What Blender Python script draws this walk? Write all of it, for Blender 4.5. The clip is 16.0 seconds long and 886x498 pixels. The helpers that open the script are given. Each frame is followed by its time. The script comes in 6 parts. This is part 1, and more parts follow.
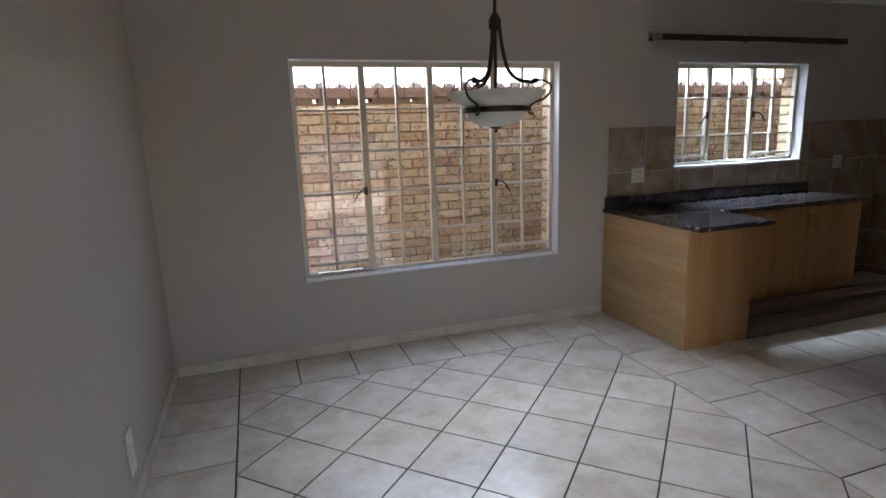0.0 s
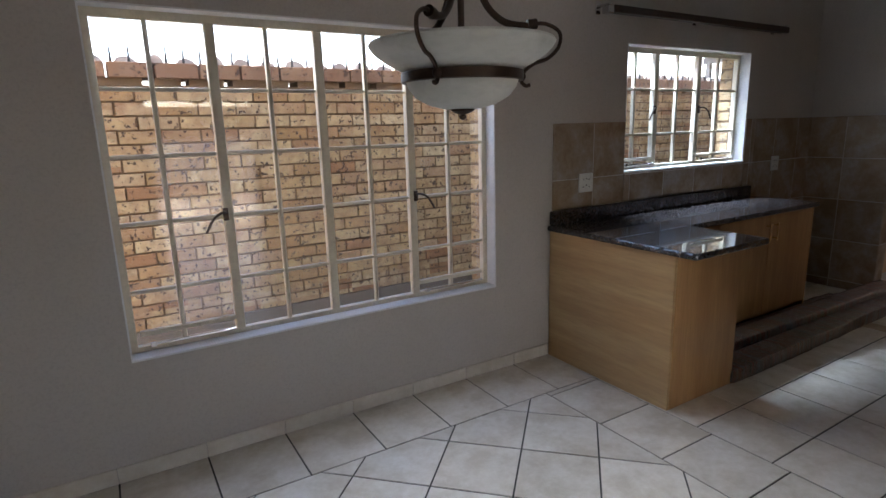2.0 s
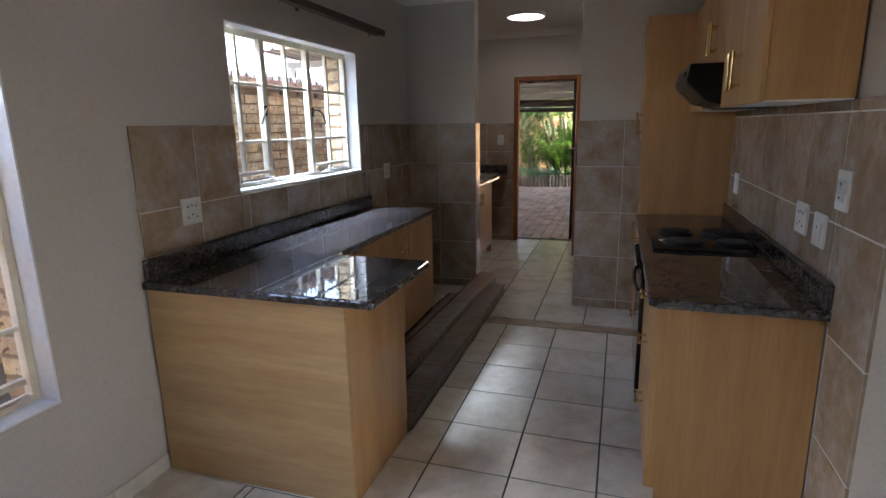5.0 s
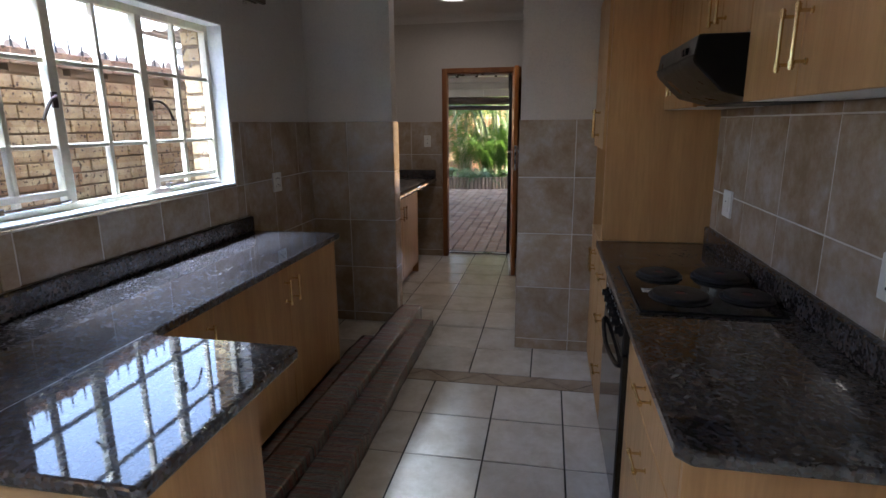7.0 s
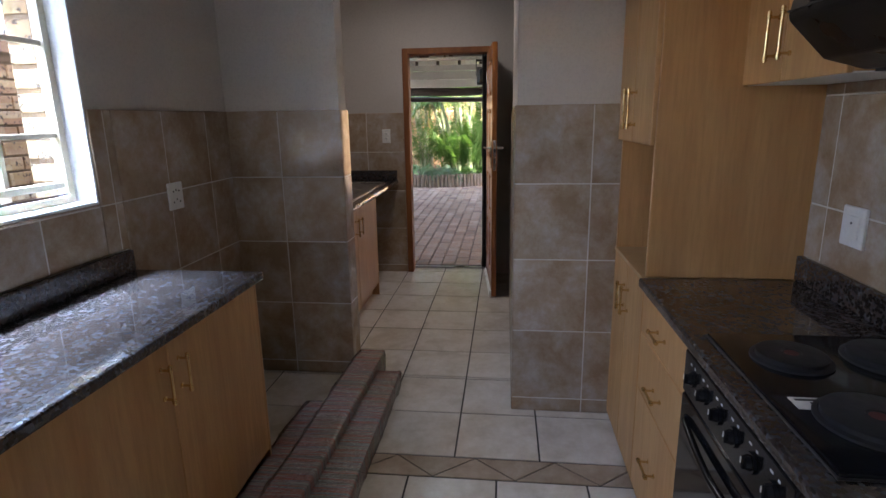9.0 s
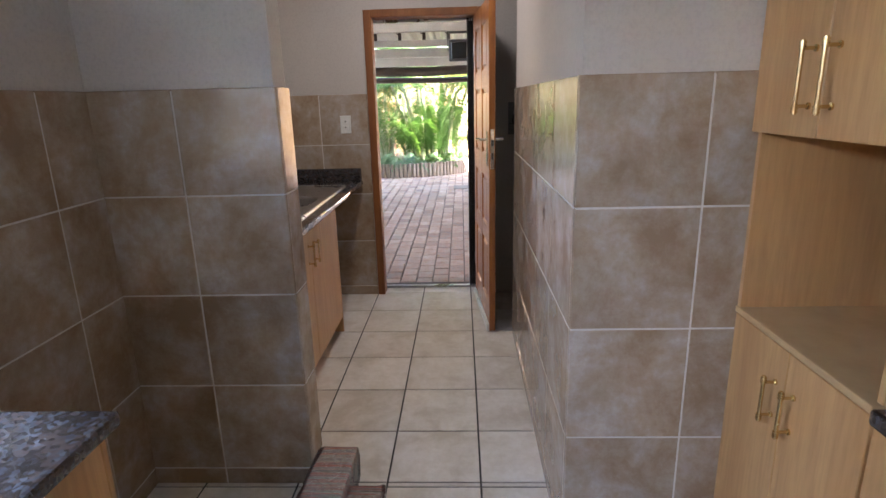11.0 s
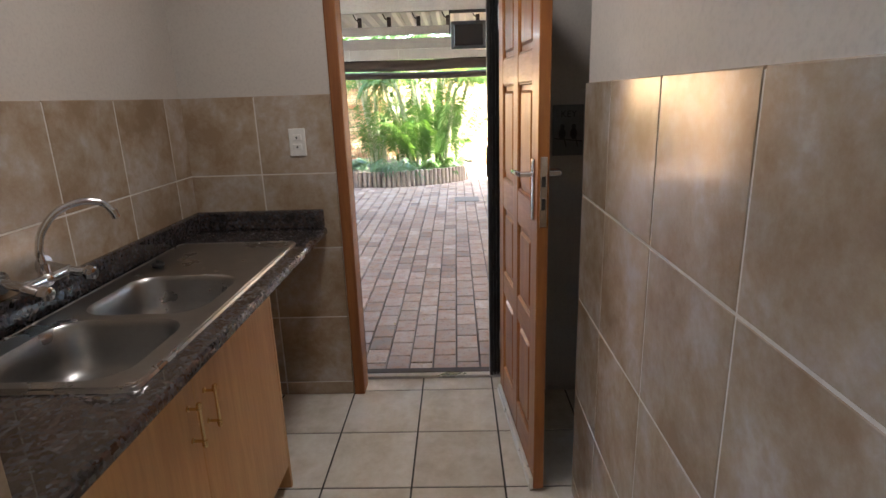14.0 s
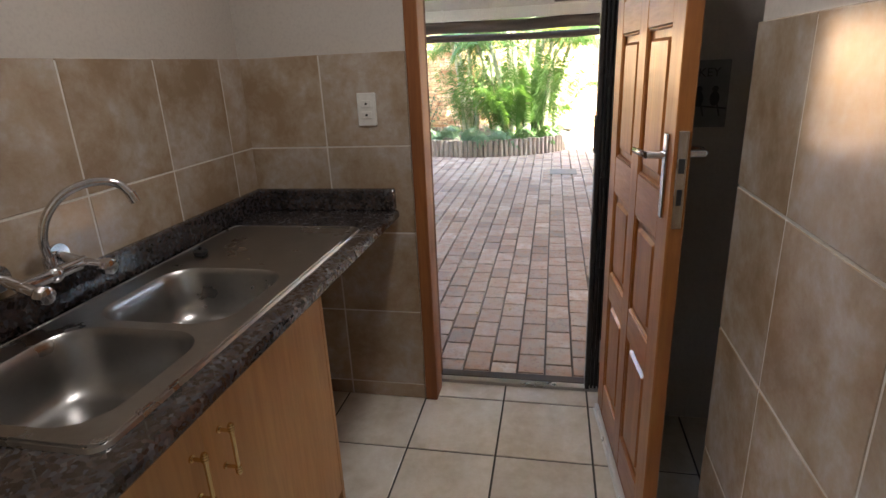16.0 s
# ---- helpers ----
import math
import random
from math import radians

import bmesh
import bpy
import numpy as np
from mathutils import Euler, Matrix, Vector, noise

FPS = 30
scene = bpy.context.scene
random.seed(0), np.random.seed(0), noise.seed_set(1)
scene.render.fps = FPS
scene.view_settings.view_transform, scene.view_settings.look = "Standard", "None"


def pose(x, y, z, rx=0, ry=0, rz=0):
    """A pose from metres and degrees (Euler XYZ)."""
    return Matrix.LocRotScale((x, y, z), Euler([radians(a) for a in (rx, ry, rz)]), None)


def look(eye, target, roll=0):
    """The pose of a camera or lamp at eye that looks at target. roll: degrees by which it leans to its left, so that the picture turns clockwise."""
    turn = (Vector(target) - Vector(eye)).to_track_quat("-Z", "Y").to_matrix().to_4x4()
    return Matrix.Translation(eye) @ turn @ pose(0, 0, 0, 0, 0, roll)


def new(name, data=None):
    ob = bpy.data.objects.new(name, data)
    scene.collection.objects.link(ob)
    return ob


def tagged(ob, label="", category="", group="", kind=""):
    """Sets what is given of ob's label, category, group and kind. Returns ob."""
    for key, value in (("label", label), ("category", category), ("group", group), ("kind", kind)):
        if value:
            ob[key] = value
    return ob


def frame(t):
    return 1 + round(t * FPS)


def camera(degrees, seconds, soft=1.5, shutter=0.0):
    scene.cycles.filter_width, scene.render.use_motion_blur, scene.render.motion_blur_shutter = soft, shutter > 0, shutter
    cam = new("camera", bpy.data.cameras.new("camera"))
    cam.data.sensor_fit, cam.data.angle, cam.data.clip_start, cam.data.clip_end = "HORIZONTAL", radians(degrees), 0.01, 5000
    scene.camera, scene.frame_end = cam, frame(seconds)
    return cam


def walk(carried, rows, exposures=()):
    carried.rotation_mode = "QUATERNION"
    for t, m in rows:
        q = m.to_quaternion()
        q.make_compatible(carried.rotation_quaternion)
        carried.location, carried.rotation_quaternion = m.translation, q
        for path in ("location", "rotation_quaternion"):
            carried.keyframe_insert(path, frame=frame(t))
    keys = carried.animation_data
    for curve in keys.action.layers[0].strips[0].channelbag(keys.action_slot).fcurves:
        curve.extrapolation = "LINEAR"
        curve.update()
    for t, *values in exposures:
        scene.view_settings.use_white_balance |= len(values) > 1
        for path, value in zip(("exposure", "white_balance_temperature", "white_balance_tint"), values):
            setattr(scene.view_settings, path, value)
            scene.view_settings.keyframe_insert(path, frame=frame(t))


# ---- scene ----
cam = camera(77.7, 16.0)
PATH = [
    (0, (0.049, 0.002, 1.564), (0.676, 1.855, 1.147), -1.9),
    (0.5, (0.129, 0.351, 1.537), (0.762, 2.203, 1.124), -2.0),
    (1, (0.213, 0.659, 1.545), (0.883, 2.497, 1.127), -1.9),
    (1.5, (0.277, 0.961, 1.531), (1.081, 2.745, 1.114), -1.8),
    (2, (0.347, 1.182, 1.531), (1.357, 2.855, 1.106), -1.6),
    (2.5, (0.474, 1.418, 1.523), (1.692, 2.945, 1.091), -1.4),
    (3, (0.562, 1.587, 1.532), (1.958, 2.95, 1.092), -1.1),
    (3.5, (0.638, 1.753, 1.539), (2.219, 2.896, 1.097), -1.1),
    (4, (0.72, 1.855, 1.546), (2.445, 2.762, 1.098), -1.1),
    (4.5, (0.857, 1.919, 1.53), (2.673, 2.625, 1.08), -1.0),
    (4.7, (0.911, 1.927, 1.525), (2.747, 2.585, 1.081), -1.0),
    (7, (2.013, 2.08, 1.531), (3.928, 2.447, 1.085), -0.5),
    (7.5, (2.298, 2.124, 1.52), (4.215, 2.477, 1.071), -0.6),
    (8, (2.539, 2.191, 1.522), (4.46, 2.519, 1.072), -0.9),
    (8.5, (2.753, 2.259, 1.501), (4.683, 2.522, 1.046), -0.9),
    (9, (2.996, 2.315, 1.497), (4.929, 2.537, 1.032), -0.9),
    (9.2, (3.076, 2.336, 1.49), (5.009, 2.545, 1.022), -1.02),
    (11.3, (4.257, 2.601, 1.491), (6.185, 2.667, 0.965), -1.38),
    (11.5, (4.363, 2.602, 1.486), (6.291, 2.669, 0.959), -1.3),
    (12, (4.636, 2.616, 1.496), (6.562, 2.672, 0.962), -1.37),
    (12.5, (4.911, 2.61, 1.507), (6.837, 2.656, 0.968), -1.63),
    (13, (5.152, 2.607, 1.516), (7.078, 2.653, 0.979), -1.6),
    (13.5, (5.417, 2.648, 1.511), (7.343, 2.697, 0.977), -1.6),
    (14, (5.61, 2.69, 1.52), (7.537, 2.75, 0.985), -1.9),
    (14.5, (5.755, 2.696, 1.511), (7.675, 2.785, 0.96), -2.0),
    (15, (5.888, 2.691, 1.511), (7.799, 2.845, 0.939), -2.2),
    (15.5, (5.989, 2.708, 1.492), (7.885, 2.96, 0.907), -2.25),
    (16, (6.058, 2.705, 1.486), (7.916, 3.091, 0.854), -2.6),
]
walk(cam, [(t, look(eye, target, roll)) for t, eye, target, roll in PATH],
     exposures=[(0, 3.2, 6650, 18), (2.5, 3.1, 6700, 18), (4, 3.55, 6700, 19), (7, 3.85, 6450, 18), (9, 4.3, 6300, 19), (11.5, 5.35, 6200, 18), (13, 5.2, 6300, 16), (16, 5.1, 6450, 14)])

# ---- world and light ----
world = bpy.data.worlds.new("sky")
scene.world = world
world.use_nodes = True
wn = world.node_tree.nodes
sky = wn.new("ShaderNodeTexSky")
sky.sky_type = "NISHITA"
sky.sun_disc = False
sky.sun_elevation = radians(43.2)
sky.sun_rotation = radians(209.2)
sky.air_density, sky.dust_density, sky.ozone_density = 1.0, 1.6, 1.0
wn["Background"].inputs["Strength"].default_value = 0.15
world.node_tree.links.new(sky.outputs["Color"], wn["Background"].inputs["Color"])

sun = new("sun", bpy.data.lights.new("sun", "SUN"))
sun.data.energy, sun.data.angle, sun.data.color = 5.0, radians(0.6), (1.0, 0.95, 0.86)
sun.matrix_world = look((-4.8, -8.6, 9.3), (0, 0, 0))



def area_lamp(name, eye, target, w, h, watts, color, spread=75):
    ob = new(name, bpy.data.lights.new(name, "AREA"))
    ob.data.shape, ob.data.size, ob.data.size_y = "RECTANGLE", w, h
    ob.data.energy, ob.data.color = watts, color
    ob.data.spread = radians(spread)
    ob.matrix_world = look(eye, target)
    return ob


# the high sky's light, in the heads of the two window openings
area_lamp("dining_window_daylight", (1.34, 4.075, 1.985), (1.34, 2.6, 0.45), 1.9, 0.11, 1.5, (0.74, 0.87, 1.0))
area_lamp("kitchen_window_daylight", (4.195, 4.085, 1.99), (4.25, 3.72, 0.99), 1.36, 0.09, 2.4, (0.60, 0.80, 1.0), 42)
area_lamp("kitchen_window_side_daylight", (4.195, 4.03, 1.94), (5.3, 1.8, 0.2), 1.1, 0.09, 0.19, (0.76, 0.86, 1.0), 80)


# ---- materials ----
class Nodes:
    def __init__(self, name):
        self.m = bpy.data.materials.new(name)
        self.m.use_nodes = True
        self.t = self.m.node_tree
        self.p = self.t.nodes["Principled BSDF"]

    def node(self, kind, **values):
        n = self.t.nodes.new("ShaderNode" + kind)
        for k, v in values.items():
            n.inputs[k].default_value = v
        return n

    def link(self, a, b):
        self.t.links.new(a, b)

    def coords(self, scale=(1, 1, 1), rand=False, space="Position"):
        """World or object position, scaled, shifted by a random amount for each object where asked."""
        if space == "Position":
            src = self.node("NewGeometry").outputs["Position"]
        else:
            src = self.node("TexCoord").outputs["Object"]
        if rand:
            info = self.node("ObjectInfo")
            mul = self.t.nodes.new("ShaderNodeVectorMath")
            mul.operation = "SCALE"
            mul.inputs[0].default_value = (37.0, 61.0, 23.0)
            self.link(info.outputs["Random"], mul.inputs["Scale"])
            add = self.t.nodes.new("ShaderNodeVectorMath")
            add.operation = "ADD"
            self.link(src, add.inputs[0])
            self.link(mul.outputs[0], add.inputs[1])
            src = add.outputs[0]
        mp = self.node("Mapping", Scale=scale)
        self.link(src, mp.inputs["Vector"])
        return mp.outputs["Vector"]

    def noise(self, vec, scale, detail=4.0, rough=0.55, distortion=0.0):
        n = self.node("TexNoise", Scale=scale, Detail=detail, Roughness=rough, Distortion=distortion)
        self.link(vec, n.inputs["Vector"])
        return n.outputs["Fac"]

    def ramp(self, fac, stops):
        r = self.node("ValToRGB")
        e = r.color_ramp.elements
        e[0].position, e[0].color = stops[0][0], (*stops[0][1], 1)
        e[1].position, e[1].color = stops[-1][0], (*stops[-1][1], 1)
        for pos, col in stops[1:-1]:
            x = e.new(pos)
            x.color = (*col, 1)
        self.link(fac, r.inputs["Fac"])
        return r.outputs["Color"]

    def mix(self, fac, a, b, mode="MIX"):
        m = self.t.nodes.new("ShaderNodeMix")
        m.data_type, m.blend_type = "RGBA", mode
        for val, sock in ((fac, m.inputs["Factor"]), (a, m.inputs["A"]), (b, m.inputs["B"])):
            if isinstance(val, (int, float)):
                sock.default_value = val
            elif isinstance(val, tuple):
                sock.default_value = (*val, 1)
            else:
                self.link(val, sock)
        return m.outputs["Result"]

    def remap(self, fac, lo, hi, a=0.0, b=1.0):
        n = self.node("MapRange")
        for k, v in (("From Min", lo), ("From Max", hi), ("To Min", a), ("To Max", b)):
            n.inputs[k].default_value = v
        self.link(fac, n.inputs["Value"])
        return n.outputs["Result"]

    def random(self):
        return self.node("ObjectInfo").outputs["Random"]

    def bump(self, height, strength, distance=0.002):
        b = self.node("Bump", Strength=strength, Distance=distance)
        self.link(height, b.inputs["Height"])
        self.link(b.outputs["Normal"], self.p.inputs["Normal"])

    def base(self, col):
        if isinstance(col, tuple):
            self.p.inputs["Base Color"].default_value = (*col, 1)
        else:
            self.link(col, self.p.inputs["Base Color"])

    def set(self, rough=0.5, metal=0.0, spec=0.5, coat=0.0):
        if isinstance(rough, (int, float)):
            self.p.inputs["Roughness"].default_value = rough
        else:
            self.link(rough, self.p.inputs["Roughness"])
        self.p.inputs["Metallic"].default_value = metal
        self.p.inputs["Specular IOR Level"].default_value = spec
        self.p.inputs["Coat Weight"].default_value = coat
        self.p.inputs["Coat Roughness"].default_value = 0.035
        self.p.inputs["Coat IOR"].default_value = 1.6
        return self.m


def mottled(name, a, b, scale=3.0, rough=0.5, metal=0.0, bump=0.1, fine=60.0, rand=False, stretch=(1, 1, 1), spec=0.5, coat=0.0):
    """A surface that wanders between two colours, with fine grain."""
    n = Nodes(name)
    v = n.coords(stretch, rand)
    big, small = n.noise(v, scale), n.noise(v, fine, 3)
    col = n.mix(n.remap(big, 0.3, 0.7), a, b)
    dark = tuple(c * 0.82 for c in a)
    col = n.mix(n.remap(small, 0.45, 0.75, 0, 0.5), col, dark)
    n.base(col)
    if bump:
        n.bump(small, bump)
    return n.set(n.remap(big, 0.2, 0.8, max(rough - 0.08, 0.02), rough + 0.08), metal, spec, coat)


def wood(name, light, dark, grain, rough=0.42, coat=0.0, rand=True):
    """Grained laminate or timber; grain gives the stretch along x, y, z."""
    n = Nodes(name)
    v = n.coords(grain, rand)
    bands = n.noise(v, 1.0, 3, 0.5, 0.6)
    fibre = n.noise(v, 7.0, 5, 0.65)
    col = n.mix(n.remap(bands, 0.32, 0.68), light, dark)
    col = n.mix(n.remap(fibre, 0.42, 0.72, 0, 0.45), col, tuple(c * 0.72 for c in dark))
    n.base(col)
    n.bump(fibre, 0.06)
    return n.set(n.remap(fibre, 0.2, 0.8, rough - 0.07, rough + 0.07), 0, 0.45, coat)


def tile_mat(name, a, b, c, rough, rand_amount=0.5, bump=0.05, spec=0.4):
    """Glazed ceramic with a cloudy print that differs from tile to tile."""
    n = Nodes(name)
    v = n.coords((1, 1, 1), True)
    cloud, fine = n.noise(v, 4.6, 7, 0.66, 0.15), n.noise(v, 30.0, 5, 0.7)
    col = n.ramp(cloud, [(0.37, a), (0.5, b), (0.63, c)])
    col = n.mix(n.remap(fine, 0.38, 0.7, 0.0, 0.45), col, a)
    val = n.remap(n.random(), 0, 1, 1 - rand_amount * 0.16, 1 + rand_amount * 0.1)
    hsv = n.node("HueSaturation")
    n.link(col, hsv.inputs["Color"])
    n.link(val, hsv.inputs["Value"])
    n.base(hsv.outputs["Color"])
    n.bump(n.noise(v, 5.0, 1), bump, 0.002)
    return n.set(n.remap(cloud, 0.2, 0.8, rough - 0.03, rough + 0.04), 0, spec)


def brick_mat(name, stops, rough=0.85, pits=0.9):
    n = Nodes(name)
    v = n.coords((1, 1, 1), True)
    col = n.ramp(n.random(), stops)
    blotch, pit = n.noise(v, 11.0, 5, 0.7), n.noise(v, 31.0, 4, 0.6)
    col = n.mix(n.remap(blotch, 0.38, 0.7, 0, 0.75), col, (0.27, 0.14, 0.075))
    col = n.mix(n.remap(pit, 0.575, 0.62, 0, pits), col, (0.06, 0.04, 0.032))
    n.base(col)
    n.bump(n.noise(v, 55.0, 5, 0.7), 0.5, 0.004)
    return n.set(rough, 0, 0.3)


def granite():
    n = Nodes("dark_granite_laminate")
    v = n.coords()
    vo = n.node("TexVoronoi", Scale=105.0)
    n.link(v, vo.inputs["Vector"])
    flake = n.ramp(vo.outputs["Color"], [(0.0, (0.018, 0.016, 0.016)), (0.38, (0.034, 0.027, 0.026)), (0.56, (0.075, 0.052, 0.043)), (0.70, (0.052, 0.052, 0.062)), (0.86, (0.085, 0.09, 0.108)), (1.0, (0.13, 0.12, 0.118))])
    cloud = n.noise(v, 11.0, 5, 0.6)
    col = n.mix(n.remap(cloud, 0.38, 0.66, 0, 0.7), flake, (0.015, 0.013, 0.013))
    n.base(col)
    n.set(n.remap(n.noise(v, 30.0), 0.2, 0.8, 0.30, 0.40), 0, 0.06, 1.0)
    n.p.inputs["Coat IOR"].default_value = 1.8
    return n.m


def glass_mat(name, tint=(1, 1, 1), rough=0.0, ior=1.5):
    n = Nodes(name)
    clear, gloss, fres, mx = n.node("BsdfTransparent"), n.node("BsdfGlossy"), n.node("Fresnel"), n.node("MixShader")
    clear.inputs["Color"].default_value = (*tint, 1)
    gloss.inputs["Roughness"].default_value = rough
    fres.inputs["IOR"].default_value = ior
    n.link(fres.outputs[0], mx.inputs[0])
    n.link(clear.outputs[0], mx.inputs[1])
    n.link(gloss.outputs[0], mx.inputs[2])
    n.link(mx.outputs[0], n.t.nodes["Material Output"].inputs["Surface"])
    return n.m


def film_mat(name):
    """Clear wrapping film with creased highlights."""
    m = glass_mat(name, (0.95, 0.94, 0.93), 0.06, 2.5)
    n = m.node_tree
    gloss = next(x for x in n.nodes if x.type == "BSDF_GLOSSY")
    pos, tex, bump = n.nodes.new("ShaderNodeNewGeometry"), n.nodes.new("ShaderNodeTexNoise"), n.nodes.new("ShaderNodeBump")
    tex.inputs["Scale"].default_value, tex.inputs["Detail"].default_value, tex.inputs["Distortion"].default_value = 22.0, 4.0, 1.6
    bump.inputs["Strength"].default_value, bump.inputs["Distance"].default_value = 1.0, 0.014
    n.links.new(pos.outputs["Position"], tex.inputs["Vector"])
    n.links.new(tex.outputs["Fac"], bump.inputs["Height"])
    n.links.new(bump.outputs["Normal"], gloss.inputs["Normal"])
    return m


def glow(name, color, strength):
    n = Nodes(name)
    n.base((0.8, 0.8, 0.8))
    n.p.inputs["Emission Color"].default_value = (*color, 1)
    n.p.inputs["Emission Strength"].default_value = strength
    return n.set(0.4)


def leaf_mat(name, a, b):
    n = Nodes(name)
    v = n.coords((1, 1, 1), False)
    n.base(n.mix(n.remap(n.noise(v, 6.0), 0.3, 0.7), a, b))
    n.p.inputs["Transmission Weight"].default_value = 0.0
    n.p.inputs["Subsurface Weight"].default_value = 0.0
    tr, mx = n.node("BsdfTranslucent"), n.node("MixShader")
    tr.inputs["Color"].default_value = (b[0] * 1.8, b[1] * 1.8, b[2], 1)
    mx.inputs[0].default_value = 0.3
    n.link(n.p.outputs[0], mx.inputs[1])
    n.link(tr.outputs[0], mx.inputs[2])
    n.link(mx.outputs[0], n.t.nodes["Material Output"].inputs["Surface"])
    n.set(0.5)
    return n.m


PLASTER = mottled("grey_painted_plaster", (0.49, 0.45, 0.405), (0.53, 0.49, 0.445), 1.6, 0.62, bump=0.12, fine=90)
REVEAL = mottled("white_painted_plaster", (0.74, 0.75, 0.76), (0.80, 0.80, 0.80), 3.0, 0.5, bump=0.1)
CEILING = mottled("white_ceiling_paint", (0.70, 0.68, 0.64), (0.74, 0.72, 0.68), 2.0, 0.8, bump=0.05)
GROUT_DARK = mottled("dark_floor_grout", (0.045, 0.042, 0.04), (0.07, 0.063, 0.055), 8, 0.9, bump=0.3)
GROUT_PALE = mottled("pale_wall_grout", (0.54, 0.50, 0.44), (0.62, 0.58, 0.52), 8, 0.85, bump=0.3)
FLOOR_TILE = tile_mat("cream_floor_tile", (0.58, 0.52, 0.43), (0.70, 0.65, 0.57), (0.77, 0.73, 0.665), 0.20)
BORDER_TILE = tile_mat("tan_border_tile", (0.33, 0.25, 0.18), (0.43, 0.34, 0.25), (0.50, 0.41, 0.31), 0.25)
SKIRT_TILE = tile_mat("cream_skirting_tile", (0.60, 0.54, 0.45), (0.68, 0.63, 0.55), (0.74, 0.70, 0.63), 0.3)
WALL_TILE = tile_mat("mottled_tan_wall_tile", (0.29, 0.20, 0.125), (0.385, 0.305, 0.225), (0.465, 0.41, 0.36), 0.165, 0.6, spec=0.65)
MAPLE = wood("maple_laminate", (0.55, 0.315, 0.13), (0.455, 0.245, 0.095), (11, 11, 0.9))
MAPLE_FLAT = wood("maple_laminate_sideways_grain", (0.58, 0.40, 0.20), (0.46, 0.29, 0.135), (0.8, 0.8, 9), rand=False)
DOOR_WOOD = wood("varnished_meranti", (0.43, 0.17, 0.04), (0.28, 0.088, 0.02), (14, 14, 1.0), 0.34, 0.12)
DOOR_WOOD_X = wood("varnished_meranti_rail", (0.43, 0.17, 0.04), (0.28, 0.088, 0.02), (1.0, 14, 14), 0.34, 0.12)
GRANITE = granite()
WHITE_METAL = mottled("cream_enamelled_steel", (0.66, 0.58, 0.44), (0.72, 0.65, 0.51), 5, 0.4, bump=0.06)
BRASS = mottled("polished_brass", (0.76, 0.60, 0.32), (0.66, 0.51, 0.26), 30, 0.22, 1.0, 0.0)
CHROME = mottled("chrome", (0.72, 0.72, 0.73), (0.62, 0.62, 0.63), 20, 0.1, 1.0, 0.0)
STEEL = mottled("brushed_stainless_steel", (0.40, 0.395, 0.385), (0.36, 0.355, 0.35), 6, 0.30, 1.0, 0.0)
BLACK_GLOSS = mottled("black_enamel", (0.008, 0.008, 0.009), (0.012, 0.012, 0.013), 10, 0.12, 0, 0.0, spec=0.25)
HOOD_BLACK = mottled("satin_black_enamel", (0.006, 0.006, 0.007), (0.010, 0.010, 0.011), 10, 0.30, 0, 0.0, spec=0.16)
BLACK_MATT = mottled("black_plastic", (0.014, 0.014, 0.015), (0.02, 0.02, 0.02), 20, 0.45, 0, 0.1)
BLACK_GLASS = mottled("black_oven_glass", (0.006, 0.006, 0.007), (0.009, 0.009, 0.010), 4, 0.05, 0, 0.0)
CAST_IRON = mottled("cast_iron_plate", (0.016, 0.017, 0.019), (0.03, 0.03, 0.033), 30, 0.5, 0.3, 0.2)
BRONZE = mottled("dark_bronze_metal", (0.055, 0.036, 0.027), (0.085, 0.055, 0.038), 25, 0.42, 0.75, 0.1)
PLASTIC = mottled("white_plastic", (0.70, 0.70, 0.67), (0.74, 0.74, 0.71), 15, 0.35, 0, 0.0)
ALUMINIUM = mottled("bright_aluminium", (0.80, 0.80, 0.78), (0.72, 0.72, 0.70), 12, 0.32, 0.5, 0.0)
DARK_HOLE = mottled("dark_slot", (0.02, 0.02, 0.02), (0.03, 0.03, 0.03), 15, 0.6, 0, 0.0)
# one sheet stands for both faces of the pane
GLASS = glass_mat("window_glass", ior=1.85)
LAMP_GLASS = mottled("frosted_alabaster_glass", (0.66, 0.68, 0.62), (0.76, 0.77, 0.73), 7, 0.32, 0, 0.03, 30, stretch=(1, 1, 2.5))
CONCRETE = mottled("grey_concrete", (0.30, 0.28, 0.255), (0.40, 0.38, 0.35), 1.5, 0.9, bump=0.4)
DIRT = mottled("dark_damp_soil", (0.055, 0.045, 0.036), (0.10, 0.08, 0.06), 3.0, 0.95, bump=0.7, fine=30)
MORTAR = mottled("brown_mortar", (0.19, 0.12, 0.065), (0.26, 0.17, 0.095), 6, 0.95, bump=0.5)
STOPS = [(0.0, (0.52, 0.37, 0.18)), (0.22, (0.62, 0.47, 0.26)), (0.42, (0.44, 0.28, 0.125)), (0.6, (0.57, 0.44, 0.25)), (0.8, (0.36, 0.19, 0.09)), (1.0, (0.64, 0.52, 0.31))]
BRICK = brick_mat("yellow_face_brick", STOPS)
RED_BRICK = brick_mat("brown_coping_brick", [(0.0, (0.27, 0.17, 0.105)), (0.5, (0.34, 0.23, 0.145)), (1.0, (0.24, 0.145, 0.095))])
PAVER = brick_mat("red_brown_paver", [(0.0, (0.25, 0.205, 0.16)), (0.4, (0.36, 0.30, 0.235)), (0.7, (0.17, 0.14, 0.115)), (1.0, (0.42, 0.36, 0.285))], pits=0.25)
ROOF_STEEL = mottled("pale_roof_sheeting", (0.38, 0.38, 0.36), (0.46, 0.46, 0.43), 4, 0.45, 0.2, 0.05)
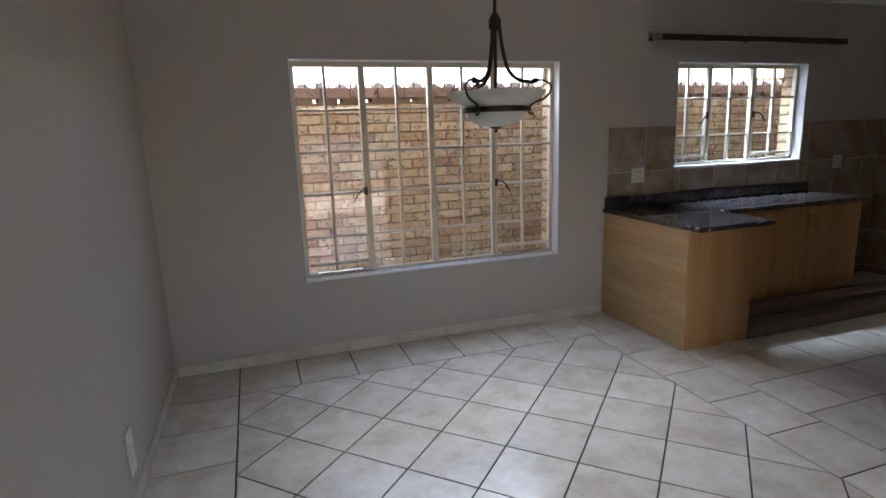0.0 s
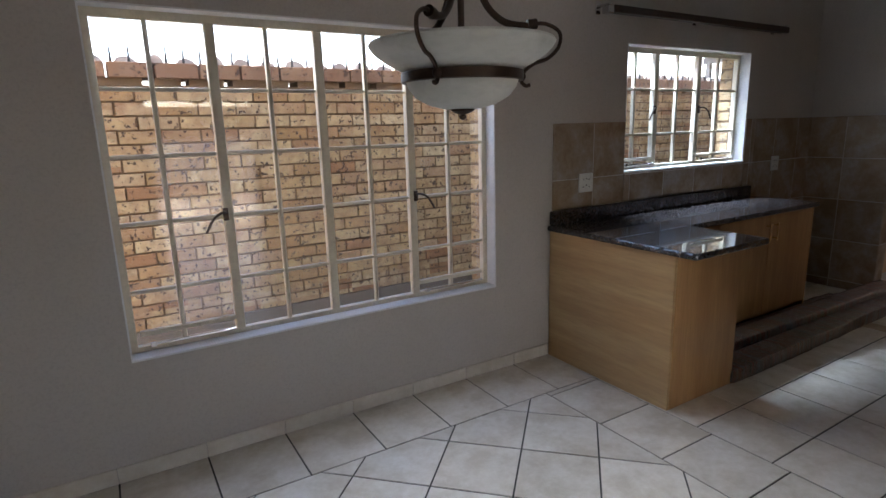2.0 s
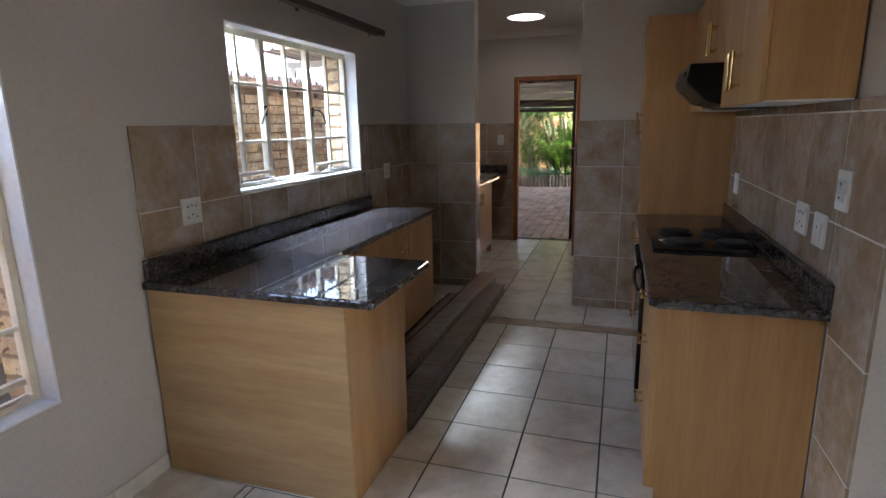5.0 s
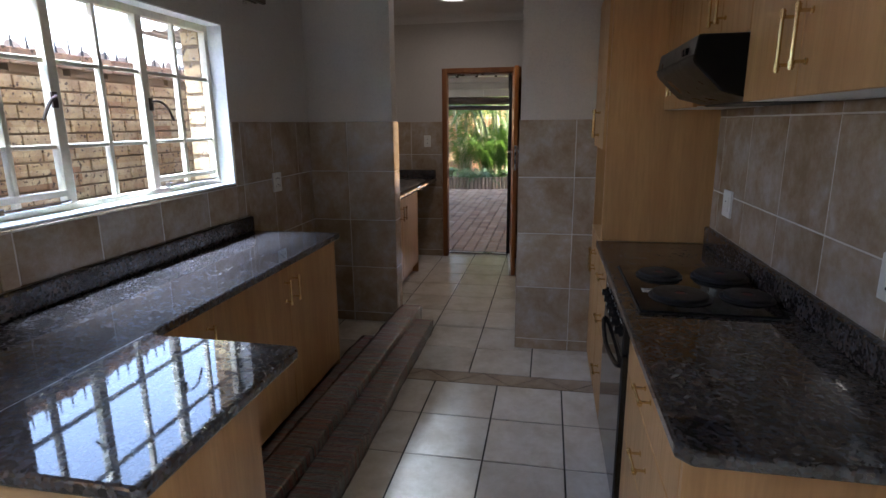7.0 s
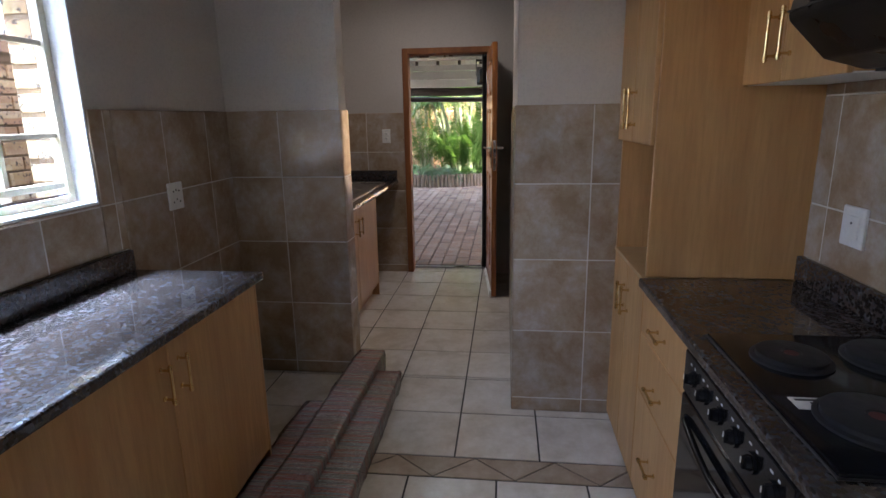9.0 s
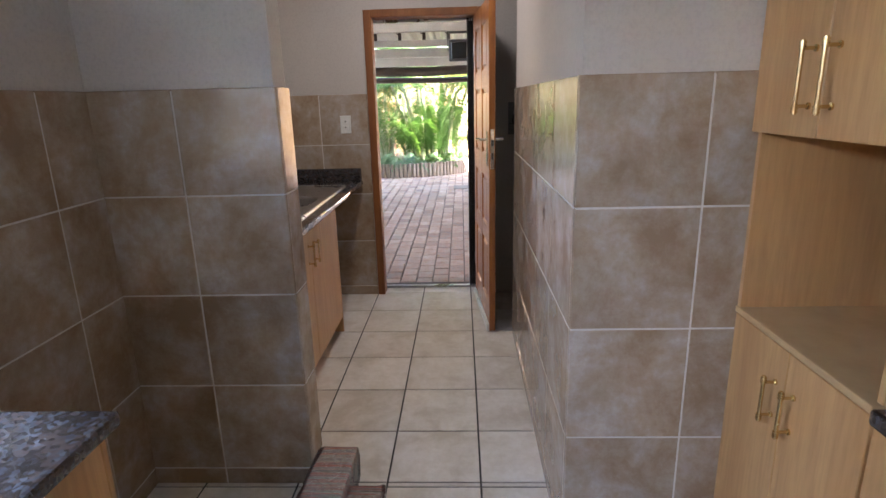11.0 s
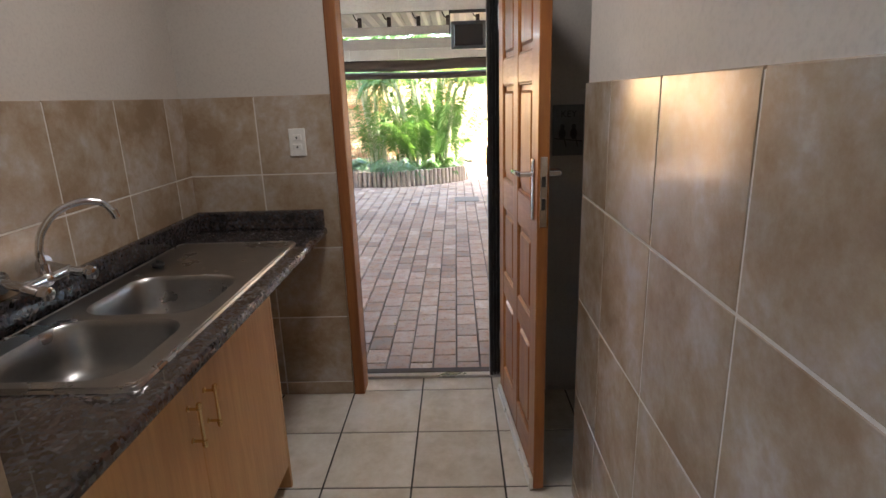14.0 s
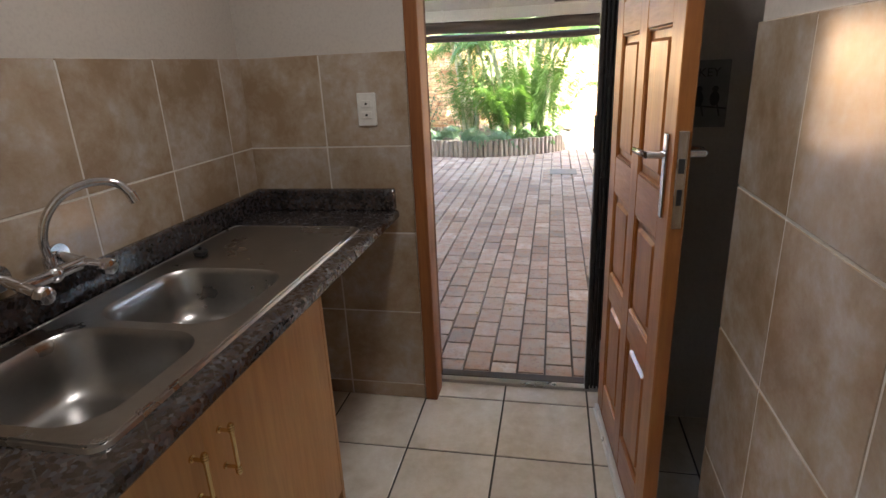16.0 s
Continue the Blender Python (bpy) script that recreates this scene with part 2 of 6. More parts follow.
BEAM_STEEL = mottled("grey_painted_steel", (0.30, 0.29, 0.27), (0.36, 0.35, 0.32), 4, 0.5, 0, 0.1)
GUM_POLE = wood("dark_creosoted_pole", (0.03, 0.022, 0.018), (0.05, 0.036, 0.028), (20, 1, 20), 0.8)
LOG = wood("weathered_grey_log", (0.30, 0.25, 0.19), (0.18, 0.14, 0.10), (25, 25, 2), 0.9)


# ---- shapes ----
class Shape:
    """Collects solids into one mesh, in world metres."""

    def __init__(self):
        self.bm = bmesh.new()

    def box(self, x0, x1, y0, y1, z0, z1, bevel=0.0, seg=2):
        m = Matrix.Translation(((x0 + x1) / 2, (y0 + y1) / 2, (z0 + z1) / 2)) @ Matrix.Diagonal((abs(x1 - x0), abs(y1 - y0), abs(z1 - z0), 1))
        made = bmesh.ops.create_cube(self.bm, size=1.0, matrix=m)
        if bevel:
            edges = list({e for v in made["verts"] for e in v.link_edges})
            bmesh.ops.bevel(self.bm, geom=edges, offset=bevel, segments=seg, profile=0.5, affect="EDGES", clamp_overlap=True)
        return self

    def prism(self, pts, axis, a, b, bevel=0.0):
        """A flat outline in the two other axes, pushed along axis from a to b."""
        def at(p, q):
            return {"x": (q, p[0], p[1]), "y": (p[0], q, p[1]), "z": (p[0], p[1], q)}[axis]
        lo = [self.bm.verts.new(at(p, a)) for p in pts]
        hi = [self.bm.verts.new(at(p, b)) for p in pts]
        k = len(pts)
        faces = [self.bm.faces.new(lo[::-1]), self.bm.faces.new(hi)]
        faces += [self.bm.faces.new((lo[i], lo[(i + 1) % k], hi[(i + 1) % k], hi[i])) for i in range(k)]
        bmesh.ops.recalc_face_normals(self.bm, faces=faces)
        if bevel:
            edges = list({e for f in faces for e in f.edges})
            bmesh.ops.bevel(self.bm, geom=edges, offset=bevel, segments=2, profile=0.5, affect="EDGES", clamp_overlap=True)
        return self

    def rod(self, p0, p1, r, r2=None, seg=12):
        p0, p1 = Vector(p0), Vector(p1)
        d = p1 - p0
        m = Matrix.Translation((p0 + p1) / 2) @ d.to_track_quat("Z", "Y").to_matrix().to_4x4()
        bmesh.ops.create_cone(self.bm, cap_ends=True, segments=seg, radius1=r, radius2=r if r2 is None else r2, depth=d.length, matrix=m)
        return self

    def ball(self, c, r, seg=12, squash=(1, 1, 1)):
        bmesh.ops.create_uvsphere(self.bm, u_segments=seg, v_segments=max(6, seg // 2), radius=r, matrix=Matrix.Translation(c) @ Matrix.Diagonal((*squash, 1)))
        return self

    def lathe(self, profile, c, seg=48):
        """Turns (radius, height) pairs about the upright line through c."""
        rings = []
        for r, z in profile:
            if r < 1e-5:
                rings.append([self.bm.verts.new((c[0], c[1], c[2] + z))])
            else:
                rings.append([self.bm.verts.new((c[0] + r * math.cos(2 * math.pi * i / seg), c[1] + r * math.sin(2 * math.pi * i / seg), c[2] + z)) for i in range(seg)])
        for a, b in zip(rings, rings[1:]):
            for i in range(seg):
                j = (i + 1) % seg
                if len(a) == 1:
                    self.bm.faces.new((a[0], b[j], b[i]))
                elif len(b) == 1:
                    self.bm.faces.new((a[i], a[j], b[0]))
                else:
                    self.bm.faces.new((a[i], a[j], b[j], b[i]))
        return self

    def tube(self, pts, r, seg=10, taper=None):
        """A round bar along a line of points."""
        pts = [Vector(p) for p in pts]
        rings, side = [], None
        for i, p in enumerate(pts):
            d = (pts[min(i + 1, len(pts) - 1)] - pts[max(i - 1, 0)]).normalized()
            if side is None:
                side = d.orthogonal().normalized()
            side = (side - d * side.dot(d)).normalized()
            up = d.cross(side)
            rr = r if taper is None else r + (taper - r) * i / (len(pts) - 1)
            rings.append([self.bm.verts.new(p + (side * math.cos(2 * math.pi * k / seg) + up * math.sin(2 * math.pi * k / seg)) * rr) for k in range(seg)])
        for a, b in zip(rings, rings[1:]):
            for k in range(seg):
                self.bm.faces.new((a[k], a[(k + 1) % seg], b[(k + 1) % seg], b[k]))
        self.bm.faces.new(rings[0][::-1])
        self.bm.faces.new(rings[-1])
        return self

    def move(self, m):
        bmesh.ops.transform(self.bm, matrix=m, verts=self.bm.verts)
        return self

    def done(self, name, mat, parent=None, smooth=False):
        bmesh.ops.recalc_face_normals(self.bm, faces=self.bm.faces)
        me = bpy.data.meshes.new(name)
        self.bm.to_mesh(me)
        self.bm.free()
        me.materials.append(mat)
        if smooth:
            me.shade_smooth()
            me.set_sharp_from_angle(angle=radians(38))
        ob = new(name, me)
        if parent:
            attach(ob, parent)
        return ob


BASES = {}


def attach(ob, parent):
    ob.parent = parent
    ob.matrix_parent_inverse = BASES.get(parent.name, Matrix.Identity(4)).inverted()


def thing(name, base, label, category, group="", kind=""):
    """An empty at a thing's base, to carry its parts."""
    ob = new(name)
    ob.empty_display_size = 0.05
    ob.location = base
    BASES[ob.name] = Matrix.Translation(base)
    return tagged(ob, label, category, group, kind)


def curve_points(ctrl, n=24):
    """A smooth line through control points."""
    c = [Vector(p) for p in ctrl]
    c = [c[0] * 2 - c[1]] + c + [c[-1] * 2 - c[-2]]
    out = []
    for i in range(1, len(c) - 2):
        for k in range(n // (len(c) - 3) + 1):
            t = k / (n // (len(c) - 3) + 1)
            a, b, d, e = c[i - 1], c[i], c[i + 1], c[i + 2]
            out.append(0.5 * ((2 * b) + (d - a) * t + (2 * a - 5 * b + 4 * d - e) * t * t + (3 * b - a - 3 * d + e) * t ** 3))
    out.append(c[-2])
    return out


# ---- plan ----
WIN_Y, LEFT_X, CEIL = 3.86, -0.57, 2.66
KIT_Y, SCUL_Y, DOOR_X = 1.233, 3.98, 8.24
PART_X, PART_Y = 5.985, 3.213
PIL_X, PIL_Y, PIL_END = 5.64, 2.262, 7.46
BACK_Y, LIV_X = -3.2, 4.4
BIG = (0.335, 2.345, 0.555, 2.06)
SMALL = (3.465, 4.925, 1.195, 2.065)
DOORWAY = (2.445, 3.240, 2.075)
GROUND_Z = -0.15
ROWS_Z = [0.0, 0.075, 0.445, 0.815, 1.185, 1.549]


def wall_x(s, x0, x1, y0, y1, z0, z1, holes=()):
    """A wall along x with holes (x0, x1, z0, z1)."""
    xs = sorted({x0, x1, *[h[0] for h in holes], *[h[1] for h in holes]})
    for a, b in zip(xs, xs[1:]):
        mine = sorted([h for h in holes if h[0] <= a + 1e-6 and h[1] >= b - 1e-6], key=lambda h: h[2])
        z = z0
        for h in mine:
            if h[2] > z:
                s.box(a, b, y0, y1, z, h[2])
            z = h[3]
        if z < z1:
            s.box(a, b, y0, y1, z, z1)
    return s


# inner plastered leaf and outer brick leaf of the window wall
TOP = 2.8
s = wall_x(Shape(), LEFT_X - 0.23, PART_X + 0.05, WIN_Y, WIN_Y + 0.13, -0.15, TOP, [BIG, SMALL])
s.box(PART_X + 0.05, DOOR_X + 0.23, SCUL_Y, SCUL_Y + 0.13, -0.15, TOP)
wall_north = tagged(s.done("wall_north", PLASTER), "grey painted plaster wall with two barred windows", "wall", kind="structure")
s = wall_x(Shape(), LEFT_X - 0.23, PART_X + 0.4, WIN_Y + 0.13, WIN_Y + 0.245, -0.15, TOP, [(BIG[0] + 0.01, BIG[1] - 0.01, BIG[2] - 0.02, BIG[3] - 0.01), (SMALL[0] + 0.01, SMALL[1] - 0.01, SMALL[2] - 0.02, SMALL[3] - 0.01)])
outer_leaf = tagged(s.done("wall_north_outer", MORTAR), "outer face brick leaf of the house wall", "wall", kind="structure")

s = Shape().box(LEFT_X - 0.23, LEFT_X, BACK_Y - 0.23, WIN_Y, -0.15, TOP)
tagged(s.done("wall_west", PLASTER), "plain grey painted plaster wall", "wall", kind="structure")
s = wall_x(Shape(), LEFT_X, LIV_X, BACK_Y - 0.23, BACK_Y, -0.15, TOP, [(1.0, 2.6, 0.0, 2.1)])
s.box(LIV_X, LIV_X + 0.2, BACK_Y - 0.23, KIT_Y - 0.12, -0.15, TOP)
tagged(s.done("wall_south", PLASTER), "grey painted living room walls with a wide doorway", "wall", kind="structure")
s = Shape().box(2.75, PIL_X, KIT_Y - 0.12, KIT_Y, -0.15, TOP)
wall_kitchen = tagged(s.done("wall_kitchen", PLASTER), "grey kitchen wall behind the stove counter", "wall", kind="structure")
s = Shape().box(PART_X, PART_X + 0.13, PART_Y, SCUL_Y, -0.15, TOP)
wall_nib = tagged(s.done("wall_nib", PLASTER), "short grey wall between kitchen and scullery", "wall", kind="structure")
s = Shape().box(PIL_X, PIL_END, KIT_Y - 0.4, PIL_Y, -0.15, TOP)
wall_pillar = tagged(s.done("wall_pillar", PLASTER), "grey wall block beside the scullery passage", "wall", kind="structure")
s = Shape()
s.box(DOOR_X, DOOR_X + 0.23, KIT_Y - 0.4, DOORWAY[0], -0.15, TOP)
s.box(DOOR_X, DOOR_X + 0.23, DOORWAY[1], SCUL_Y + 0.23, -0.15, TOP)
s.box(DOOR_X, DOOR_X + 0.23, DOORWAY[0], DOORWAY[1], DOORWAY[2], TOP)
s.box(PIL_END, DOOR_X, KIT_Y - 0.4, KIT_Y - 0.28, -0.15, TOP)
wall_east = tagged(s.done("wall_east", PLASTER), "grey painted wall round the back door", "wall", kind="structure")

s = Shape().box(LEFT_X - 0.23, DOOR_X + 0.23, BACK_Y - 0.23, SCUL_Y + 0.23, CEIL, CEIL + 0.06)
tagged(s.done("ceiling", CEILING), "off-white painted ceiling boards", "ceiling", kind="structure")
s = Shape()
for x0, x1, y0, y1 in ((LEFT_X, PART_X, WIN_Y, -1), (PART_X + 0.11, DOOR_X, SCUL_Y, -1), (PIL_X, PIL_END, PIL_Y, 1), (2.75, PIL_X, KIT_Y, 1)):
    s.prism([(y0, CEIL), (y0, CEIL - 0.075), (y0 + y1 * 0.012, CEIL - 0.075), (y0 + y1 * 0.03, CEIL - 0.045), (y0 + y1 * 0.06, CEIL - 0.022), (y0 + y1 * 0.07, CEIL)], "x", x0, x1)
for y0, y1, x, d in ((KIT_Y, SCUL_Y, DOOR_X, -1), (BACK_Y, WIN_Y, LEFT_X, 1), (PART_Y, WIN_Y, PART_X, -1), (KIT_Y, PIL_Y, PIL_X, -1)):
    s.prism([(x, CEIL), (x, CEIL - 0.075), (x + d * 0.012, CEIL - 0.075), (x + d * 0.03, CEIL - 0.045), (x + d * 0.06, CEIL - 0.022), (x + d * 0.07, CEIL)], "y", y0, y1)
tagged(s.done("cornice_trim", CEILING), "coved white plaster cornice under the ceiling", "cornice", kind="structure")
# roof over the house, with eaves
s = Shape().box(LEFT_X - 0.8, DOOR_X + 0.45, BACK_Y - 0.6, 4.30, 2.8, 2.95)
tagged(s.done("roof", CONCRETE), "roof slab with eaves over the house", "roof", kind="structure")
# unseen roof, added deep enough to keep sun out of the living room
s = Shape().box(LEFT_X - 0.8, 6.2, -6.8, BACK_Y - 0.602, 2.8, 2.92)
for x in (-1.2, 6.0):
    s.box(x - 0.1, x + 0.1, -6.75, -6.55, -0.15, 2.8)
tagged(s.done("patio_roof", CONCRETE), "flat patio roof on posts over the terrace", "roof", kind="structure")

# floor slab shows as the joints between the tiles
s = Shape().box(LEFT_X - 0.23, DOOR_X + 0.20, BACK_Y - 0.23, SCUL_Y + 0.1, -0.15, -0.004)
floor = tagged(s.done("floor", GROUT_DARK), "cream ceramic floor tiles with dark joints", "floor", kind="structure")

# threshold
s = Shape().box(DOOR_X + 0.19, DOOR_X + 0.25, DOORWAY[0], DOORWAY[1], -0.15, 0.012, 0.006)
tagged(s.done("threshold_trim", GUM_POLE), "worn dark timber door sill", "door sill", kind="structure")

# ---- windows ----
def window(name, box, mullions, bars, rows, low, label, casements):
    x0, x1, z0, z1 = box
    root = thing(name, ((x0 + x1) / 2, WIN_Y + 0.1, z0), label, "window", kind="structure")
    y0, y1 = WIN_Y + 0.085, WIN_Y + 0.122
    s = Shape()
    s.box(x0 - 0.002, x0 + 0.035, y0, y1, z0, z1).box(x1 - 0.035, x1 + 0.002, y0, y1, z0, z1)
    s.box(x0 + 0.035, x1 - 0.035, y0, y1, z1 - 0.04, z1 + 0.002).box(x0 + 0.035, x1 - 0.035, y0, y1, z0 - 0.002, z0 + 0.035)
    s.done("frame", WHITE_METAL, root)
    for m in mullions:
        Shape().box(m - 0.022, m + 0.022, y0 - 0.004, y1 - 0.002, z0 + 0.035, z1 - 0.04, 0.004).done("mullion", WHITE_METAL, root)
    for b in bars:
        Shape().box(b - 0.010, b + 0.010, y0 + 0.004, y1 - 0.006, z0 + 0.035, z1 - 0.04, 0.003).done("glazing_bar", WHITE_METAL, root)
    edges = [x0 + 0.035, *mullions, x1 - 0.035]
    for a, b in zip(edges, edges[1:]):
        for r in rows:
            Shape().box(a + (0.022 if a in mullions else 0), b - (0.022 if b in mullions else 0), y0 + 0.008, y1 - 0.010, r - 0.009, r + 0.009, 0.003).done("glazing_bar", WHITE_METAL, root)
    for i, (a, b) in enumerate(zip(edges, edges[1:])):
        if i in casements:
            Shape().box(a + 0.015, b - 0.015, y0 - 0.004, y1 - 0.012, low - 0.012, low + 0.012, 0.003).done("casement_rail", WHITE_METAL, root)
            # stay along the sill
            st = Shape().box(a + 0.05, b - 0.07, y0 - 0.026, y0 - 0.016, z0 + 0.040, z0 + 0.052, 0.003)
            st.box(a + 0.05, a + 0.075, y0 - 0.03, y0 - 0.004, z0 + 0.035, z0 + 0.06, 0.003).rod((b - 0.08, y0 - 0.021, z0 + 0.046), (b - 0.03, y0 - 0.021, z0 + 0.05), 0.007)
            st.done("casement_stay", CHROME, root)
            hx, d = (mullions[0] - 0.015, -1) if i == 0 else (mullions[-1] + 0.015, 1)
            hz = z0 + (0.405 if z1 - z0 > 1.2 else 0.50) * (z1 - z0)
            h = Shape().box(hx - 0.012, hx + 0.012, y0 - 0.012, y0, hz - 0.03, hz + 0.03, 0.003)
            h.tube(curve_points([(hx, y0 - 0.01, hz + 0.01), (hx + d * 0.02, y0 - 0.035, hz + 0.012), (hx + d * 0.06, y0 - 0.045, hz - 0.012), (hx + d * 0.10, y0 - 0.045, hz - 0.075)], 12), 0.006, 8)
            h.done("casement_handle", BRONZE, root)
    s = Shape()
    s.bm.faces.new([s.bm.verts.new(v) for v in ((x0 + 0.03, y0 + 0.018, z0 + 0.03), (x1 - 0.03, y0 + 0.018, z0 + 0.03), (x1 - 0.03, y0 + 0.018, z1 - 0.035), (x0 + 0.03, y0 + 0.018, z1 - 0.035))])
    g = s.done("pane", GLASS, root)
    g.visible_shadow = False
    # plaster lining of the reveal, and the sill board
    s = Shape()
    s.box(x0 - 0.001, x0 + 0.006, WIN_Y - 0.001, y0, z0, z1).box(x1 - 0.006, x1 + 0.001, WIN_Y - 0.001, y0, z0, z1)
    s.box(x0, x1, WIN_Y - 0.001, y0, z1 - 0.006, z1 + 0.001)
    s.done("reveal_lining", REVEAL, root)
    Shape().box(x0 + 0.001, x1 - 0.001, WIN_Y - 0.006, y0, z0 - 0.001, z0 + 0.012, 0.004).done("sill", REVEAL, root)
    return root


window("window_1", BIG, [0.825, 1.325, 1.825], [0.57, 1.075, 1.575, 2.075], [1.735, 1.45, 1.155, 0.845], 0.65,
       "cream steel cottage-pane window with casements, wide", [0, 3])
window("window_2", SMALL, [3.885, 4.385], [3.66, 4.135, 4.64], [1.775, 1.455], 1.275,
       "cream steel cottage-pane window over the counter", [0, 2])

# ---- back door ----
y0, y1, zt = DOORWAY
FRAME_WOOD = wood("dull_varnished_frame_timber", (0.30, 0.115, 0.032), (0.20, 0.068, 0.018), (14, 14, 1.0), 0.62)
# outer jamb faces: frame timber darkened and dulled to keep down daylight's reflection
DARK_JAMB_WOOD = mottled("weathered_brown_timber", (0.10, 0.042, 0.020), (0.14, 0.06, 0.03), 8, 0.8, bump=0.2, spec=0.12)
frame_root = thing("door_1", (DOOR_X, (y0 + y1) / 2, 0), "varnished hardwood door frame in the tiled wall", "door frame", kind="structure")
for a, b, c in ((y1 - 0.027, y1 + 0.028, y1 - 0.003), (y0 - 0.045, y0 + 0.012, y0 - 0.045)):
    Shape().box(DOOR_X - 0.018, DOOR_X + 0.10, a, b, 0.0, zt + 0.04, 0.006).done("jamb", FRAME_WOOD, frame_root)
    Shape().box(DOOR_X + 0.101, DOOR_X + 0.232, c, b, 0.0, zt + 0.04).done("jamb_lining", DARK_JAMB_WOOD, frame_root)
Shape().box(DOOR_X - 0.018, DOOR_X + 0.232, y0 + 0.012, y1 - 0.027, zt - 0.012, zt + 0.04, 0.006).done("head", FRAME_WOOD, frame_root)


# ---- dining room ----
def pendant():
    cx, cy = 1.115, 2.342
    root = thing("pendant_lamp", (cx, cy, CEIL), "hanging lamp with frosted glass bowl and dark bronze scroll arms", "lamp")
    # two stacked glass bowls: a wide flared dish over a deep round bowl
    dish = [(0.126, 1.657), (0.151, 1.671), (0.178, 1.685), (0.201, 1.700), (0.216, 1.714), (0.223, 1.726), (0.220, 1.731), (0.213, 1.728), (0.198, 1.710), (0.172, 1.692), (0.142, 1.677), (0.119, 1.664)]
    Shape().lathe(dish, (cx, cy, 0), 64).done("glass_dish", LAMP_GLASS, root, True)
    bowl = [(0.000, 1.577), (0.045, 1.579), (0.083, 1.589), (0.113, 1.606), (0.131, 1.628), (0.139, 1.652), (0.134, 1.652), (0.125, 1.631), (0.108, 1.611), (0.080, 1.594), (0.000, 1.583)]
    Shape().lathe(bowl, (cx, cy, 0), 64).done("glass_bowl", LAMP_GLASS, root, True)
    Shape().lathe([(0.140, 1.640), (0.148, 1.642), (0.148, 1.663), (0.140, 1.665), (0.137, 1.652), (0.140, 1.640)], (cx, cy, 0), 64).done("band", BRONZE, root, True)
    Shape().lathe([(0, 1.551), (0.008, 1.555), (0.010, 1.562), (0.006, 1.565), (0.016, 1.568), (0.028, 1.574), (0.03, 1.579), (0, 1.581)], (cx, cy, 0), 24).done("finial", BRONZE, root, True)
    s = Shape().rod((cx, cy, 1.59), (cx, cy, 2.60), 0.008)
    s.lathe([(0, 2.62), (0.02, 2.60), (0.055, 2.61), (0.07, 2.64), (0.07, CEIL), (0, CEIL)], (cx, cy, 0), 32)
    s.lathe([(0.02, 1.99), (0.028, 2.0), (0.028, 2.03), (0.02, 2.05), (0.014, 2.06)], (cx, cy, 0), 20)
    s.done("stem", BRONZE, root, True)
    for k in range(3):
        a = radians(-25 + 120 * k)
        u = Vector((math.cos(a), math.sin(a), 0))
        c = Vector((cx, cy, 0))

        def at(r, z):
            return c + u * r * 0.85 + Vector((0, 0, 1.652 + (z - 1.662) * (0.9 if z < 1.9 else 1.0)))
        s = Shape()
        s.tube(curve_points([at(0.022, 2.03), at(0.032, 1.95), at(0.062, 1.862), at(0.115, 1.806), at(0.178, 1.792), at(0.202, 1.795)], 30), 0.0085, 10)
        s.rod(at(0.190, 1.794), at(0.216, 1.797), 0.0125)
        s.tube(curve_points([at(0.205, 1.797), at(0.245, 1.796), at(0.283, 1.775), at(0.282, 1.738), at(0.25, 1.708), at(0.212, 1.696), at(0.182, 1.676), at(0.172, 1.652), at(0.184, 1.638), at(0.198, 1.64)], 54), 0.0048, 8)
        s.ball(at(0.172, 1.662), 0.012)
        s.done("scroll_arm", BRONZE, root, True)


pendant()

# skirting tiles along the two dining walls
def skirting(name, along, fixed, a, b, face, first):
    root = thing(name, (fixed if along == "y" else (a + b) / 2, fixed if along == "x" else (a + b) / 2, 0), "cream tile skirting along the wall", "skirting", kind="structure")
    cuts = [a]
    x = first
    while x < b:
        if x > a + 0.02:
            cuts.append(x)
        x += 0.378
    cuts.append(b)
    for p, q in zip(cuts, cuts[1:]):
        lo, hi = p + 0.0015, q - 0.0015
        if along == "x":
            Shape().box(lo, hi, fixed - 0.010, fixed, 0.001, 0.078, 0.0025, 1).done("skirting_tile", SKIRT_TILE, root)
        else:
            Shape().box(fixed, fixed + 0.010, lo, hi, 0.001, 0.078, 0.0025, 1).done("skirting_tile", SKIRT_TILE, root)


skirting("baseboard_north", "x", WIN_Y, LEFT_X + 0.012, 2.776, -1, -0.165)
skirting("baseboard_west", "y", LEFT_X, BACK_Y, WIN_Y, 1, -3.0)


